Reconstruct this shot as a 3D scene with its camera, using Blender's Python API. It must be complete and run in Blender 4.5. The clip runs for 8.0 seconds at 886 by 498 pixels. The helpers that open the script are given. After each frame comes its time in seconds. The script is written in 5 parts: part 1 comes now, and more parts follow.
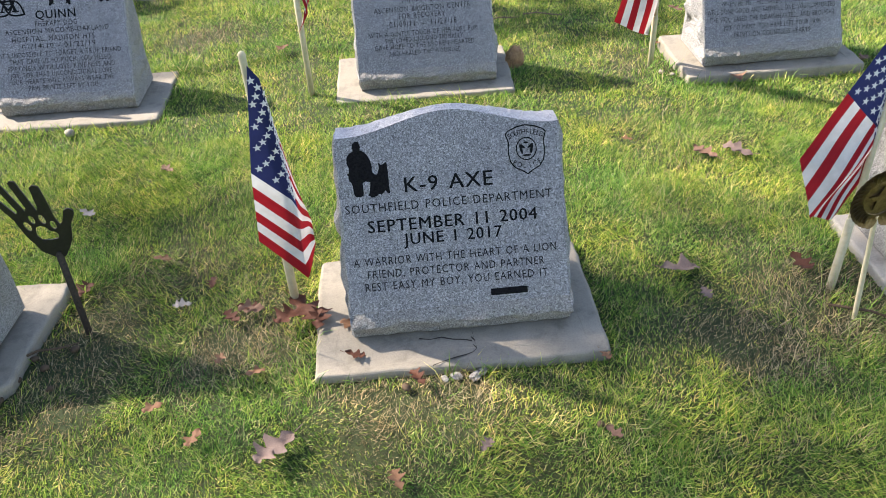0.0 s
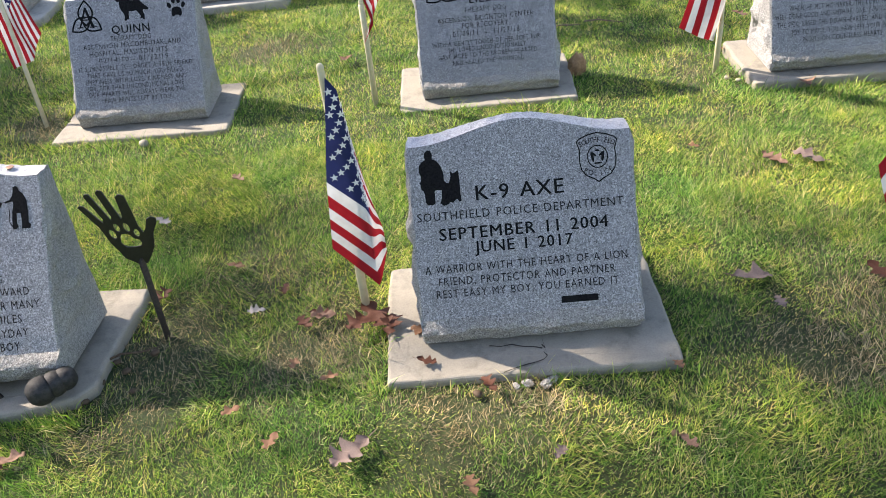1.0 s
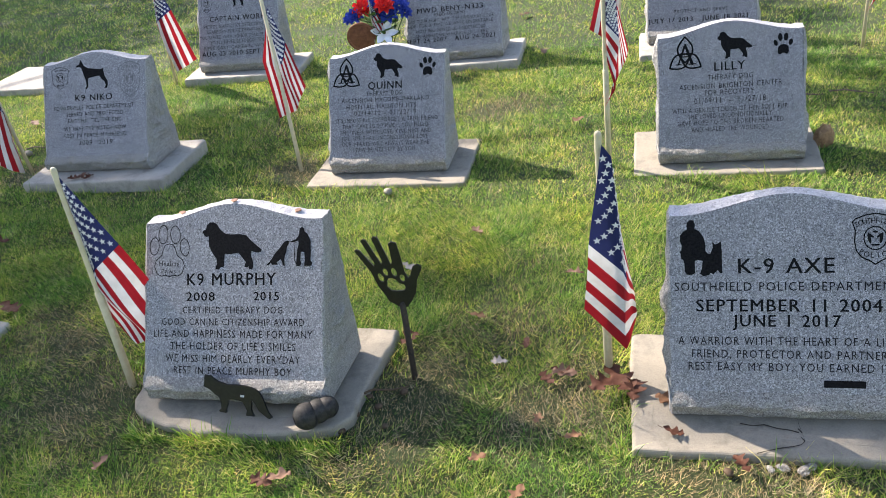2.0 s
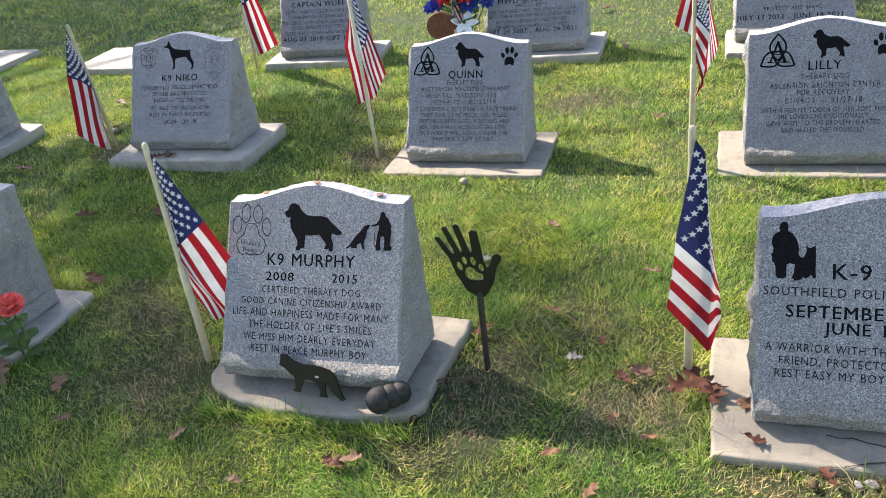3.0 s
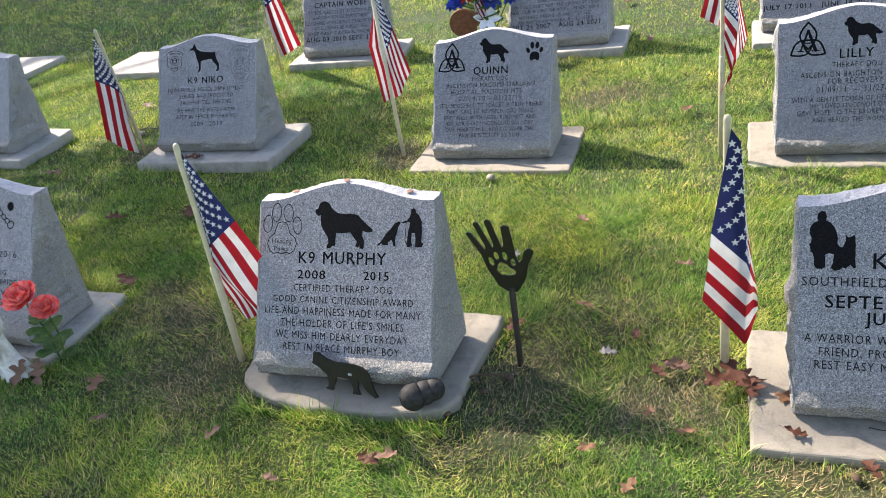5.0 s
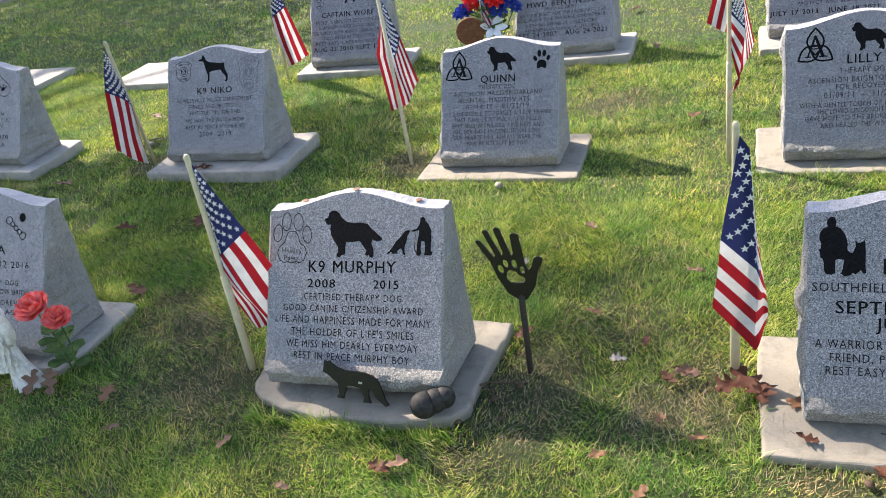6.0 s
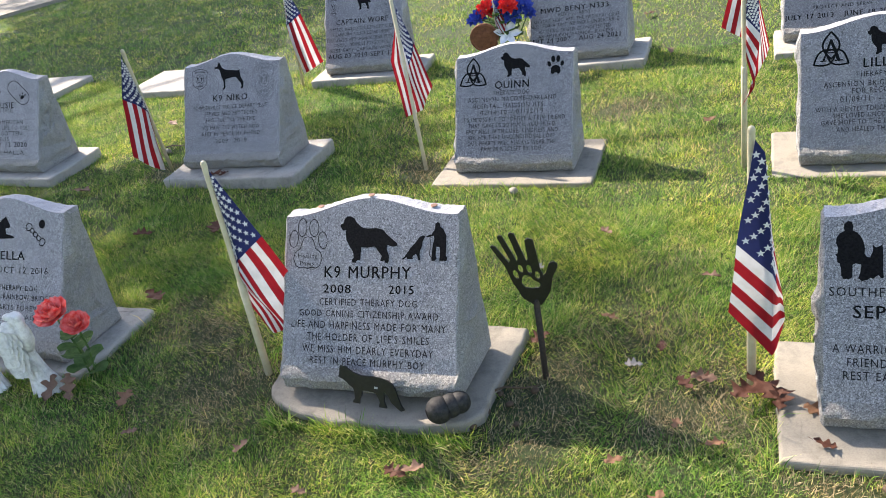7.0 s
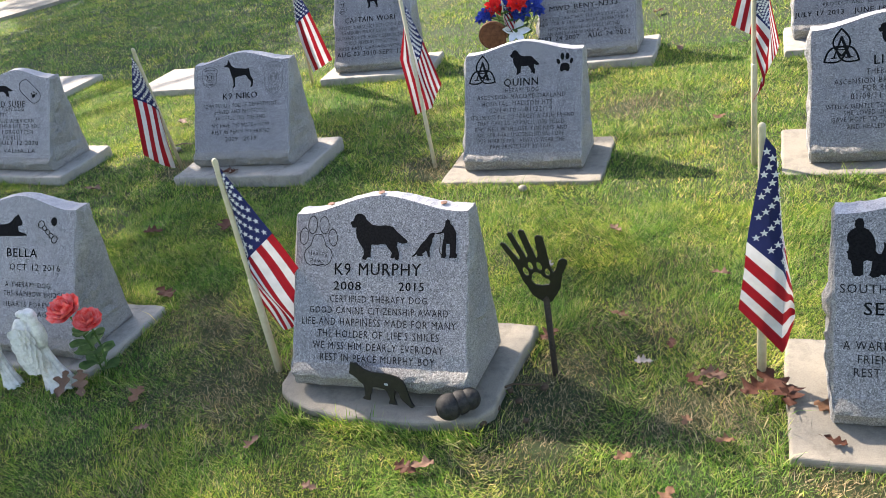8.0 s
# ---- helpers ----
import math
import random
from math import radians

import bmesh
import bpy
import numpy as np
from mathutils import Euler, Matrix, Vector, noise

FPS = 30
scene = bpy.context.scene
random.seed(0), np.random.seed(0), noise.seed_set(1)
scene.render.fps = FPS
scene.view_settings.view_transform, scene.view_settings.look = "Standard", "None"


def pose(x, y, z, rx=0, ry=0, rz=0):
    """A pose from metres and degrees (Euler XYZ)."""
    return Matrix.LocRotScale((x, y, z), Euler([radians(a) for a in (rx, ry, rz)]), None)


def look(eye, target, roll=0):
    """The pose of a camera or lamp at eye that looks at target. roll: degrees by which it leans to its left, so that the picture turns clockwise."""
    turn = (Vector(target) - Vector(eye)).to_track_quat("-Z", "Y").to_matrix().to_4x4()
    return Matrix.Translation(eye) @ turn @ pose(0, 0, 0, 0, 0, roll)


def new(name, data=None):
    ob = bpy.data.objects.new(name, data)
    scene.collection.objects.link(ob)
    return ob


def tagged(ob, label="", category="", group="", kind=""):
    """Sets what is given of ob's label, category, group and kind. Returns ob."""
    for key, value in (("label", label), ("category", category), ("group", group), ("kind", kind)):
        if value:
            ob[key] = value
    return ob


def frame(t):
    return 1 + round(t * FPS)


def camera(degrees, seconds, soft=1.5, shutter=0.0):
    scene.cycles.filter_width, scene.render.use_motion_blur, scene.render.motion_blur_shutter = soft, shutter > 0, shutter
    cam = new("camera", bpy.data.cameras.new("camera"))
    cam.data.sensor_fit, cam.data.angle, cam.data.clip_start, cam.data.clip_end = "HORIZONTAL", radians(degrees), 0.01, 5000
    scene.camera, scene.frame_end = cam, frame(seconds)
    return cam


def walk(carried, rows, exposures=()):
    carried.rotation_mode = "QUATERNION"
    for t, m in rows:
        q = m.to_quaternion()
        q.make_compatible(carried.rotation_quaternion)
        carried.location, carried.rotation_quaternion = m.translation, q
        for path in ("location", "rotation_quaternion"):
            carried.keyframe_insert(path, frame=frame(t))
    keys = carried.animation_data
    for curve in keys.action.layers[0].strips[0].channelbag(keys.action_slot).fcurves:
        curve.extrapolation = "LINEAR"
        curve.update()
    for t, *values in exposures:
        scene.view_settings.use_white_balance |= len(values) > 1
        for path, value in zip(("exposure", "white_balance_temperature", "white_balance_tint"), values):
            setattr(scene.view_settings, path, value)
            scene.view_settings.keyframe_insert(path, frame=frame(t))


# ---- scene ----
cam = camera(57.0, 8.0, soft=0.75)
PATH = [
    (0, -0.1158, -1.6749, 1.4911, 54.39, 2.01, -3.91),
    (0.5, -0.121, -1.6778, 1.492, 54.24, 2.45, -4.22),
    (1, -0.1723, -1.6878, 1.5054, 55.06, 3.95, -1.02),
    (1.2, -0.2116, -1.6983, 1.5257, 56.11, 4.27, 1.34),
    (1.5, -0.2842, -1.7145, 1.5528, 57.93, 5.55, 5.26),
    (1.7, -0.3275, -1.7229, 1.570, 58.74, 5.97, 8.29),
    (2, -0.3769, -1.7425, 1.5733, 59.88, 6.61, 11.9),
    (2.2, -0.3896, -1.7442, 1.5760, 60.16, 6.94, 13.81),
    (3.3, -0.4429, -1.7492, 1.5556, 59.94, 6.40, 17.35),
    (3.5, -0.4461, -1.753, 1.5561, 59.97, 6.49, 17.51),
    (4, -0.4521, -1.7479, 1.5548, 60.08, 6.96, 17.63),
    (4.5, -0.4577, -1.7494, 1.5488, 59.94, 7.54, 17.77),
    (6, -0.4642, -1.7592, 1.5562, 60.64, 8.54, 18.14),
    (6.5, -0.465, -1.7638, 1.5578, 61.02, 8.81, 18.53),
    (7, -0.4653, -1.7669, 1.5595, 61.16, 9.11, 18.93),
    (7.5, -0.4681, -1.7708, 1.5589, 61.06, 9.31, 19.1),
    (8, -0.4689, -1.7763, 1.5608, 61.12, 9.37, 19.41),
]
walk(cam, [(t, pose(*m)) for t, *m in PATH], exposures=((0, 1.39, 7050, 17), (8, 1.39, 7050, 17)))

# ---- light: low autumn sun from behind and beside the stones, clear sky ----
SUN_AZ, SUN_EL = 153.0, 37.3      # direction towards the sun, from +x turning to +y, and its height
world = bpy.data.worlds.new("sky")
scene.world = world
world.use_nodes = True
wn = world.node_tree
sky = wn.nodes.new("ShaderNodeTexSky")
sky.sky_type = "NISHITA"
sky.sun_disc = False
sky.sun_elevation = radians(SUN_EL)
sky.sun_rotation = radians(90 - SUN_AZ)
wn.links.new(sky.outputs[0], wn.nodes["Background"].inputs[0])
wn.nodes["Background"].inputs[1].default_value = 0.152
sun = new("sun", bpy.data.lights.new("sun", "SUN"))
sun.data.energy, sun.data.angle, sun.data.color = 5.4, radians(0.6), (1.0, 0.94, 0.84)
sun.matrix_world = look(20 * (Matrix.Rotation(radians(SUN_AZ), 3, "Z") @ Vector((math.cos(radians(SUN_EL)), 0, math.sin(radians(SUN_EL))))), (0, 0, 0))


# ---- materials ----
class Mat:
    """A node material with a Principled shader, built up by a few short calls."""

    def __init__(self, name, color=(0.5, 0.5, 0.5), rough=0.6, metal=0.0, spec=0.5):
        self.m = bpy.data.materials.new(name)
        self.m.use_nodes = True
        self.t = self.m.node_tree
        self.b = self.t.nodes["Principled BSDF"]
        self.b.inputs["Base Color"].default_value = (*color, 1)
        self.b.inputs["Roughness"].default_value = rough
        self.b.inputs["Metallic"].default_value = metal
        self.b.inputs["Specular IOR Level"].default_value = spec
        self.co = self.t.nodes.new("ShaderNodeTexCoord")

    def node(self, kind, **sets):
        n = self.t.nodes.new(kind)
        for k, v in sets.items():
            if k in n.inputs:
                n.inputs[k].default_value = v
        return n

    def link(self, a, b):
        self.t.links.new(a, b)
        return b

    def noise(self, scale, detail=4, rough=0.6, space="Object"):
        n = self.node("ShaderNodeTexNoise", Scale=scale, Detail=detail, Roughness=rough)
        self.link(self.co.outputs[space], n.inputs["Vector"])
        return n.outputs["Fac"]

    def cells(self, scale, space="Object"):
        n = self.node("ShaderNodeTexVoronoi", Scale=scale)
        self.link(self.co.outputs[space], n.inputs["Vector"])
        return n.outputs["Color"]

    def ramp(self, fac, stops, interp="LINEAR"):
        r = self.node("ShaderNodeValToRGB")
        r.color_ramp.interpolation = interp
        els = r.color_ramp.elements
        while len(els) < len(stops):
            els.new(0.5)
        for el, (p, c) in zip(els, stops):
            el.position, el.color = p, (*c, 1)
        self.link(fac, r.inputs[0])
        return r.outputs[0]

    def mix(self, fac, a, b, mode="MIX"):
        n = self.node("ShaderNodeMix")
        n.data_type, n.blend_type = "RGBA", mode
        for v, k in ((fac, 0), (a, 6), (b, 7)):
            if isinstance(v, (int, float)):
                n.inputs[k].default_value = v
            elif isinstance(v, tuple):
                n.inputs[k].default_value = (*v, 1)
            else:
                self.link(v, n.inputs[k])
        return n.outputs[2]

    def color(self, out):
        self.link(out, self.b.inputs["Base Color"])
        return self

    def rough(self, out):
        self.link(out, self.b.inputs["Roughness"])
        return self

    def bump(self, height, strength=0.3, dist=0.002):
        n = self.node("ShaderNodeBump", Strength=strength, Distance=dist)
        self.link(height, n.inputs["Height"])
        self.link(n.outputs[0], self.b.inputs["Normal"])
        return self


def granite(name, dark, mid, light, rough, bump, relief=260):
    m = Mat(name, rough=rough)
    grains = m.ramp(m.cells(330), [(0.0, dark), (0.22, dark), (0.34, mid), (0.62, mid), (0.8, light)])
    fine = m.ramp(m.noise(520, 2, 0.75), [(0.38, dark), (0.5, mid), (0.62, light)])
    body = m.mix(0.5, grains, fine)
    cloud = m.ramp(m.noise(7, 5, 0.65), [(0.3, (0.86, 0.86, 0.88)), (0.7, (1.1, 1.1, 1.09))])
    m.color(m.mix(1.0, body, cloud, "MULTIPLY"))
    m.bump(m.noise(relief, 3 if relief > 200 else 9, 0.6 if relief > 200 else 0.72), bump[0], bump[1])
    return m.m


M_POLISH = granite("grey_granite_honed", (0.016, 0.016, 0.018), (0.168, 0.165, 0.172), (0.48, 0.47, 0.485), 0.42, (0.12, 0.001))
M_ROUGH = granite("grey_granite_split", (0.12, 0.12, 0.118), (0.34, 0.337, 0.328), (0.60, 0.59, 0.57), 0.9, (1.0, 0.028), 34)
# Stone tops: smoother, with the sky's light put into a paler colour.
M_SAWN_LIT = granite("grey_granite_sawn_skylit", (0.15, 0.15, 0.155), (0.335, 0.335, 0.345), (0.57, 0.57, 0.58), 0.55, (0.3, 0.003), 90)

# Front foot: soil-splash brown, with its shade also put in, darker than the sides.
M_NOSE = granite("grey_granite_weathered_shaded", (0.05, 0.046, 0.04), (0.235, 0.226, 0.208), (0.52, 0.505, 0.47), 0.92, (0.85, 0.014), 48)


def concrete(name, tone):
    m = Mat(name, rough=0.88)
    stain = m.ramp(m.noise(9, 6, 0.7), [(0.28, tuple(c * 0.55 for c in tone)), (0.5, tone), (0.8, tuple(min(1, c * 1.15) for c in tone))])
    sand = m.ramp(m.noise(300, 3, 0.7), [(0.3, (0.82, 0.82, 0.8)), (0.6, (1.05, 1.05, 1.05))])
    m.color(m.mix(1.0, stain, sand, "MULTIPLY"))
    m.bump(m.noise(70, 8, 0.75), 0.6, 0.004)
    return m.m


M_SLAB = concrete("pale_cement", (0.252, 0.229, 0.185))
M_SLAB_GREY = concrete("grey_cement", (0.34, 0.32, 0.28))
m = Mat("engraving_and_hollow_black", rough=0.9, spec=0.08)
m.color(m.ramp(m.noise(160, 3), [(0.3, (0.004, 0.004, 0.005)), (0.75, (0.013, 0.013, 0.014))]))
M_INK = m.m
M_INK_WORN = Mat("engraving_worn", (0.014, 0.014, 0.016), 0.9, 0.0, 0.1).m
M_INK_SOFT = Mat("engraving_grey", (0.10, 0.10, 0.105), 0.7).m


# ---- mesh helpers ----
def mesh_object(name, verts, faces, mats, parent=None, face_mats=None, smooth=False):
    me = bpy.data.meshes.new(name)
    me.from_pydata(verts, [], faces)
    for mt in (mats if isinstance(mats, (list, tuple)) else [mats]):
        me.materials.append(mt)
    if face_mats is not None:
        me.polygons.foreach_set("material_index", face_mats)
    if smooth:
        me.polygons.foreach_set("use_smooth", [True] * len(me.polygons))
    me.update()
    ob = new(name, me)
    if parent is not None:
        ob.parent = parent
    return ob


def part(name, bm, material, parent, label="", smooth=False):
    me = bpy.data.meshes.new(name)
    bm.to_mesh(me)
    bm.free()
    for mt in (material if isinstance(material, (list, tuple)) else [material]):
        me.materials.append(mt)
    if smooth:
        me.polygons.foreach_set("use_smooth", [True] * len(me.polygons))
    ob = new(name, me)
    if parent is not None:
        ob.parent = parent
    if label:
        tagged(ob, label)
    return ob


def thing(name, m, label, category, group=""):
    ob = new(name)
    ob.matrix_world = m
    ob.empty_display_size = 0.05
    return tagged(ob, label, category, group)


# ---- headstones: slant-faced granite markers with a serpentine top ----
DEPTH, TOP, SHOULDER, NOSE = 0.288, 0.062, 0.486, 0.082
RUN = DEPTH - TOP
SLOPE = math.hypot(RUN, SHOULDER - NOSE)
LEAN_ANGLE = math.atan2(RUN, SHOULDER - NOSE)


def crest(u, rise):
    """Height of the top edge over the shoulder; u from -1 to 1."""
    s = min(1.0, max(0.0, (0.92 - abs(u)) / 0.92))
    return rise * s * s * (3 - 2 * s)


def headstone(place, width, seed, label, rise=0.045):
    x, y, z, rx, ry, rz = place
    stone = thing("headstone", pose(x, y, z, rx, ry, rz), label, "headstone", "headstones in rows")
    nx, nn, nf, nt, nb = 110, 12, 10, 4, 8
    half = width / 2
    verts, faces, fm = [], [], []
    off = Vector((seed * 3.7, seed * 1.3, seed * 5.1))

    def rough(p, amp, f=16.0):
        q = Vector(p) * f + off
        return amp * (noise.noise(q) + 0.55 * noise.noise(q * 2.3) + 0.3 * noise.noise(q * 5.1))

    cols = []
    for i in range(nx + 1):
        u = -1 + 2 * i / nx
        xx = u * half
        zt = SHOULDER + crest(u, rise)
        brow = NOSE + rough((xx, 0, 0), 0.0022, 22)
        col = []
        for k in range(nn):
            f = k / nn
            q = Vector((xx * 11, seed * 7.0, f * 1.6))
            facet = noise.noise(q) + 0.55 * noise.noise(q * 2.6) + 0.3 * noise.noise(Vector((xx * 60, seed, f * 9)))
            swell = 0.004 + 0.030 * ((f / 0.66) ** 0.6 if f < 0.66 else 1 - ((f - 0.66) / 0.34) ** 1.7)
            yy = 0.006 - swell - 0.0115 * facet * math.sin(math.pi * (0.18 + 0.74 * f))
            col.append(((xx, yy, f * brow * 0.985), 1))
        for k in range(nf + 1):
            f = k / nf
            zz = brow + (zt - brow) * f
            col.append(((xx, RUN * (zz - NOSE) / (SHOULDER - NOSE) if k else 0.002, zz), 0))
        yf = RUN * (zt - NOSE) / (SHOULDER - NOSE)
        for k in range(1, nt + 1):
            f = k / nt
            yy = yf + (DEPTH + 0.006 - yf) * f
            col.append(((xx, yy, zt + rough((xx, yy, 9), 0.003, 40) - 0.004 * (f > 0.9)), 1))
        for k in range(1, nb + 1):
            f = k / nb
            zz = zt * (1 - f)
            col.append(((xx, DEPTH + (rough((xx, 5, zz), 0.006) if k < nb else 0), zz), 1))
        cols.append(col)
    per = len(cols[0])
    for i, col in enumerate(cols):
        edge = abs(-1 + 2 * i / nx) > 0.999
        for j, (p, _) in enumerate(col):
            px = p[0]
            if edge:
                px += math.copysign(1, px) * (rough((p[1], p[2], px), 0.008, 24) - 0.004)
            verts.append((px, p[1], p[2]))
    for i in range(nx):
        for j in range(per):
            k = (j + 1) % per
            faces.append((i * per + j, (i + 1) * per + j, (i + 1) * per + k, i * per + k))
            fm.append(0 if nn <= j < nn + nf else 2 if j < nn else 3 if j < nn + nf + nt else 1)
    for side, col in ((-1, 0), (1, nx)):
        ring = [col * per + j for j in range(per)]
        cy = sum(verts[r][1] for r in ring) / per
        cz = sum(verts[r][2] for r in ring) / per
        for s in (0.95, 0.88, 0.8, 0.7, 0.6, 0.5, 0.4, 0.3, 0.2, 0.1):
            nxt = []
            for r in [col * per + j for j in range(per)]:
                vx, vy, vz = verts[r]
                py, pz = cy + (vy - cy) * s, cz + (vz - cz) * s
                split = abs(noise.noise(Vector((py * 8 + seed, pz * 8, side * 3)))) + 0.5 * abs(noise.noise(Vector((py * 19, pz * 19 + seed, side))))
                px = side * (half + 0.002 + min(1, (1 - s) * 3) * 0.036 * (split - 0.25) + rough((side * 3, py, pz), 0.004, 40))
                nxt.append(len(verts))
                verts.append((px, py, pz))
            for j in range(per):
                k = (j + 1) % per
                q = (ring[j], ring[k], nxt[k], nxt[j])
                faces.append(q if side > 0 else q[::-1])
                fm.append(1)
            ring = nxt
        faces.append(tuple(ring) if side > 0 else tuple(ring[::-1]))
        fm.append(1)
    mesh_object("body", verts, faces, [M_POLISH, M_ROUGH, M_NOSE, M_SAWN_LIT], stone, fm)
    return stone


FOOT = []


def plinth(place, width, depth, front, left, right, material, label, corner=0.012, seed=0, ragged=1.0, outline=None):
    """A cast cement slab under a stone; its top lies at the stone's foot."""
    x, y, z, rx, ry, rz = place
    ob = thing("plinth", pose(x, y, z, rx, ry, rz), label, "plinth", "plinths in rows")
    bm = bmesh.new()
    x0, x1, y0, y1 = -width / 2 - left, width / 2 + right, -front, -front + depth
    loop = []
    for cx, cy, t0 in ((x1 - corner, y1 - 0.012, 0), (x0 + corner, y1 - 0.012, 90), (x0 + corner, y0 + corner, 180), (x1 - corner, y0 + corner, 270)):
        r = corner if t0 >= 180 else 0.012
        cx = (x1 - r if cx > 0 else x0 + r)
        for k in range(7):
            t = radians(t0 + 15 * k)
            loop.append((cx + r * math.cos(t), cy + r * math.sin(t)))
    if outline:
        loop = outline
    dense = []
    for (ax, ay), (bx, by) in zip(loop, loop[1:] + loop[:1]):
        n = max(1, int(math.hypot(bx - ax, by - ay) / 0.03))
        dense += [(ax + (bx - ax) * k / n, ay + (by - ay) * k / n) for k in range(n)]
    mx, my = (x0 + x1) / 2, (y0 + y1) / 2
    rings = []
    for inset, z in ((0.004, -0.14), (0.0, -0.012), (0.002, -0.005), (0.006, -0.0015), (0.012, 0.0), (0.06, 0.0)):
        ring = []
        for px, py in dense:
            d = math.hypot(px - mx, py - my)
            f = 1 - inset / d
            q = Vector((mx + (px - mx) * f, my + (py - my) * f, z))
            chip = 0.005 * ragged * noise.noise(q * 11 + Vector((seed, 2, 3))) + 0.0045 * noise.noise(q * 37 + Vector((seed, 8, 1)))
            chip += 0.009 * (ragged - 1) * noise.noise(q * 5 + Vector((seed, 4, 9)))
            q += Vector(((px - mx) / d, (py - my) / d, 0)) * chip
            if z > -0.1:
                q.z += 0.002 * noise.noise(Vector((px * 9 + seed, py * 9, 0))) - 0.002
            ring.append(bm.verts.new(q))
        rings.append(ring)
    for ra, rb in zip(rings, rings[1:]):
        for i in range(len(ra)):
            bm.faces.new((ra[i], ra[(i + 1) % len(ra)], rb[(i + 1) % len(ra)], rb[i]))
    bm.faces.new(rings[-1])
    part("slab", bm, material, ob)
    FOOT.append(([tuple((ob.matrix_world @ Vector((px, py, 0)))[:2]) for px, py in dense], (ob.matrix_world @ Vector((mx, my, 0)))))
    return ob


# The old slab with a broken, rounded front, in its own place from the stone's foot.
WORN_SLAB = [(0.386, 0.40), (-0.24, 0.40), (-0.36, 0.30), (-0.385, 0.10), (-0.372, 0.0), (-0.345, -0.042), (-0.30, -0.078), (-0.20, -0.107), (-0.075, -0.122), (0.068, -0.118),
             (0.235, -0.100), (0.325, -0.068), (0.365, -0.024), (0.362, 0.055), (0.367, 0.16), (0.378, 0.28)]
STONES = {
    "axe": ((0.0, 0.0, 0.024, 0.7, -1.0, 0.7), 0.59, (0.498, 0.138, 0.104, 0.084)),
    "mur": ((-1.534, -0.076, 0.046, -3.3, -2.4, -1.3), 0.587, (0.455, 0.055, 0.055, 0.089)),
    "qui": ((-1.517, 1.571, 0.01, -0.8, -0.1, 1.2), 0.557, (0.518, 0.131, 0.096, 0.1)),
    "lil": ((-0.005, 1.62, 0.011, 2.6, -1.8, -0.6), 0.588, (0.448, 0.1, 0.11, 0.072)),
    "nik": ((-3.026, 1.554, 0.056, 0.8, -1.1, -0.3), 0.593, (0.471, 0.123, 0.101, 0.114)),
    "wor": ((-2.949, 3.106, 0.044, 0.7, 0.1, 3.5), 0.557, (0.432, 0.103, 0.101, 0.12)),
    "sus": ((-4.62, 1.548, 0.05, 1.9, 0.2, -3.0), 0.56, (0.432, 0.081, 0.1, 0.113)),
    "bel": ((-3.029, -0.042, 0.023, -1.2, -0.6, -0.9), 0.56, (0.431, 0.062, 0.1, 0.095)),
    "mak": ((1.478, 1.581, 0.042, 2.5, -0.8, 1.2), 0.596, (0.438, 0.085, 0.089, 0.093)),
    "ben": ((-1.5, 3.137, 0.037, 1.2, -2.0, 0.4), 0.6, (0.43, 0.092, 0.1, 0.097)),
    "jul": ((-0.03, 3.25, 0.04, 0.5, -0.8, 0.3), 0.62, (0.45, 0.19, 0.05, 0.06)),
    "eas": ((1.56, 0.10, 0.03, 0.0, -0.5, 0.5), 0.6, (0.42, 0.1, 0.05, 0.1)),
    "pot": ((1.42, 3.16, 0.04, 0.5, 0.0, 0.0), 0.58, (0.46, 0.18, 0.1, 0.1)),
}
GREY = "grey granite slant headstone with a curved top and black engraved lettering"
made = {}
for i, (key, (place, width, (pd, pf, ml, mr))) in enumerate(STONES.items()):
    flat = (place[0], place[1] + 0.010, 0.028, 0.0, -1.2, place[5]) if key == "mur" else place
    plinth(flat, width, pd, pf, ml, mr, M_SLAB if key in ("axe", "lil", "qui", "mak", "mur") else M_SLAB_GREY, "pale cast cement slab set in the lawn", 0.012, seed=i, ragged=1.8 if key == "mur" else 1.0, outline=WORN_SLAB if key == "mur" else None)
    made[key] = headstone(place, width, i + 1, GREY)


# ---- what is cut into the faces ----
def on_face(u, w, lift=0.0008):
    """A point of a stone's slanted face: u across, w up the slope from the rough foot."""
    return (u, RUN * w / SLOPE - lift * math.cos(LEAN_ANGLE), NOSE + (SHOULDER - NOSE) * w / SLOPE + lift * math.sin(LEAN_ANGLE))


def font_mesh(text, thick=0.0, spread=1.0):
    cu = bpy.data.curves.new("text", "FONT")
    cu.body, cu.size, cu.offset, cu.resolution_u, cu.space_character, cu.space_word = text, 1.0, thick, 2, spread, 1.25
    ob = bpy.data.objects.new("text", cu)
    me = bpy.data.meshes.new_from_object(ob)
    pts = [(v.co.x, v.co.y) for v in me.vertices]
    polys = [tuple(p.vertices) for p in me.polygons]
    bpy.data.meshes.remove(me)
    bpy.data.objects.remove(ob)
    bpy.data.curves.remove(cu)
    return pts, polys


CAP = max(p[1] for p in font_mesh("H", 0.0)[0])


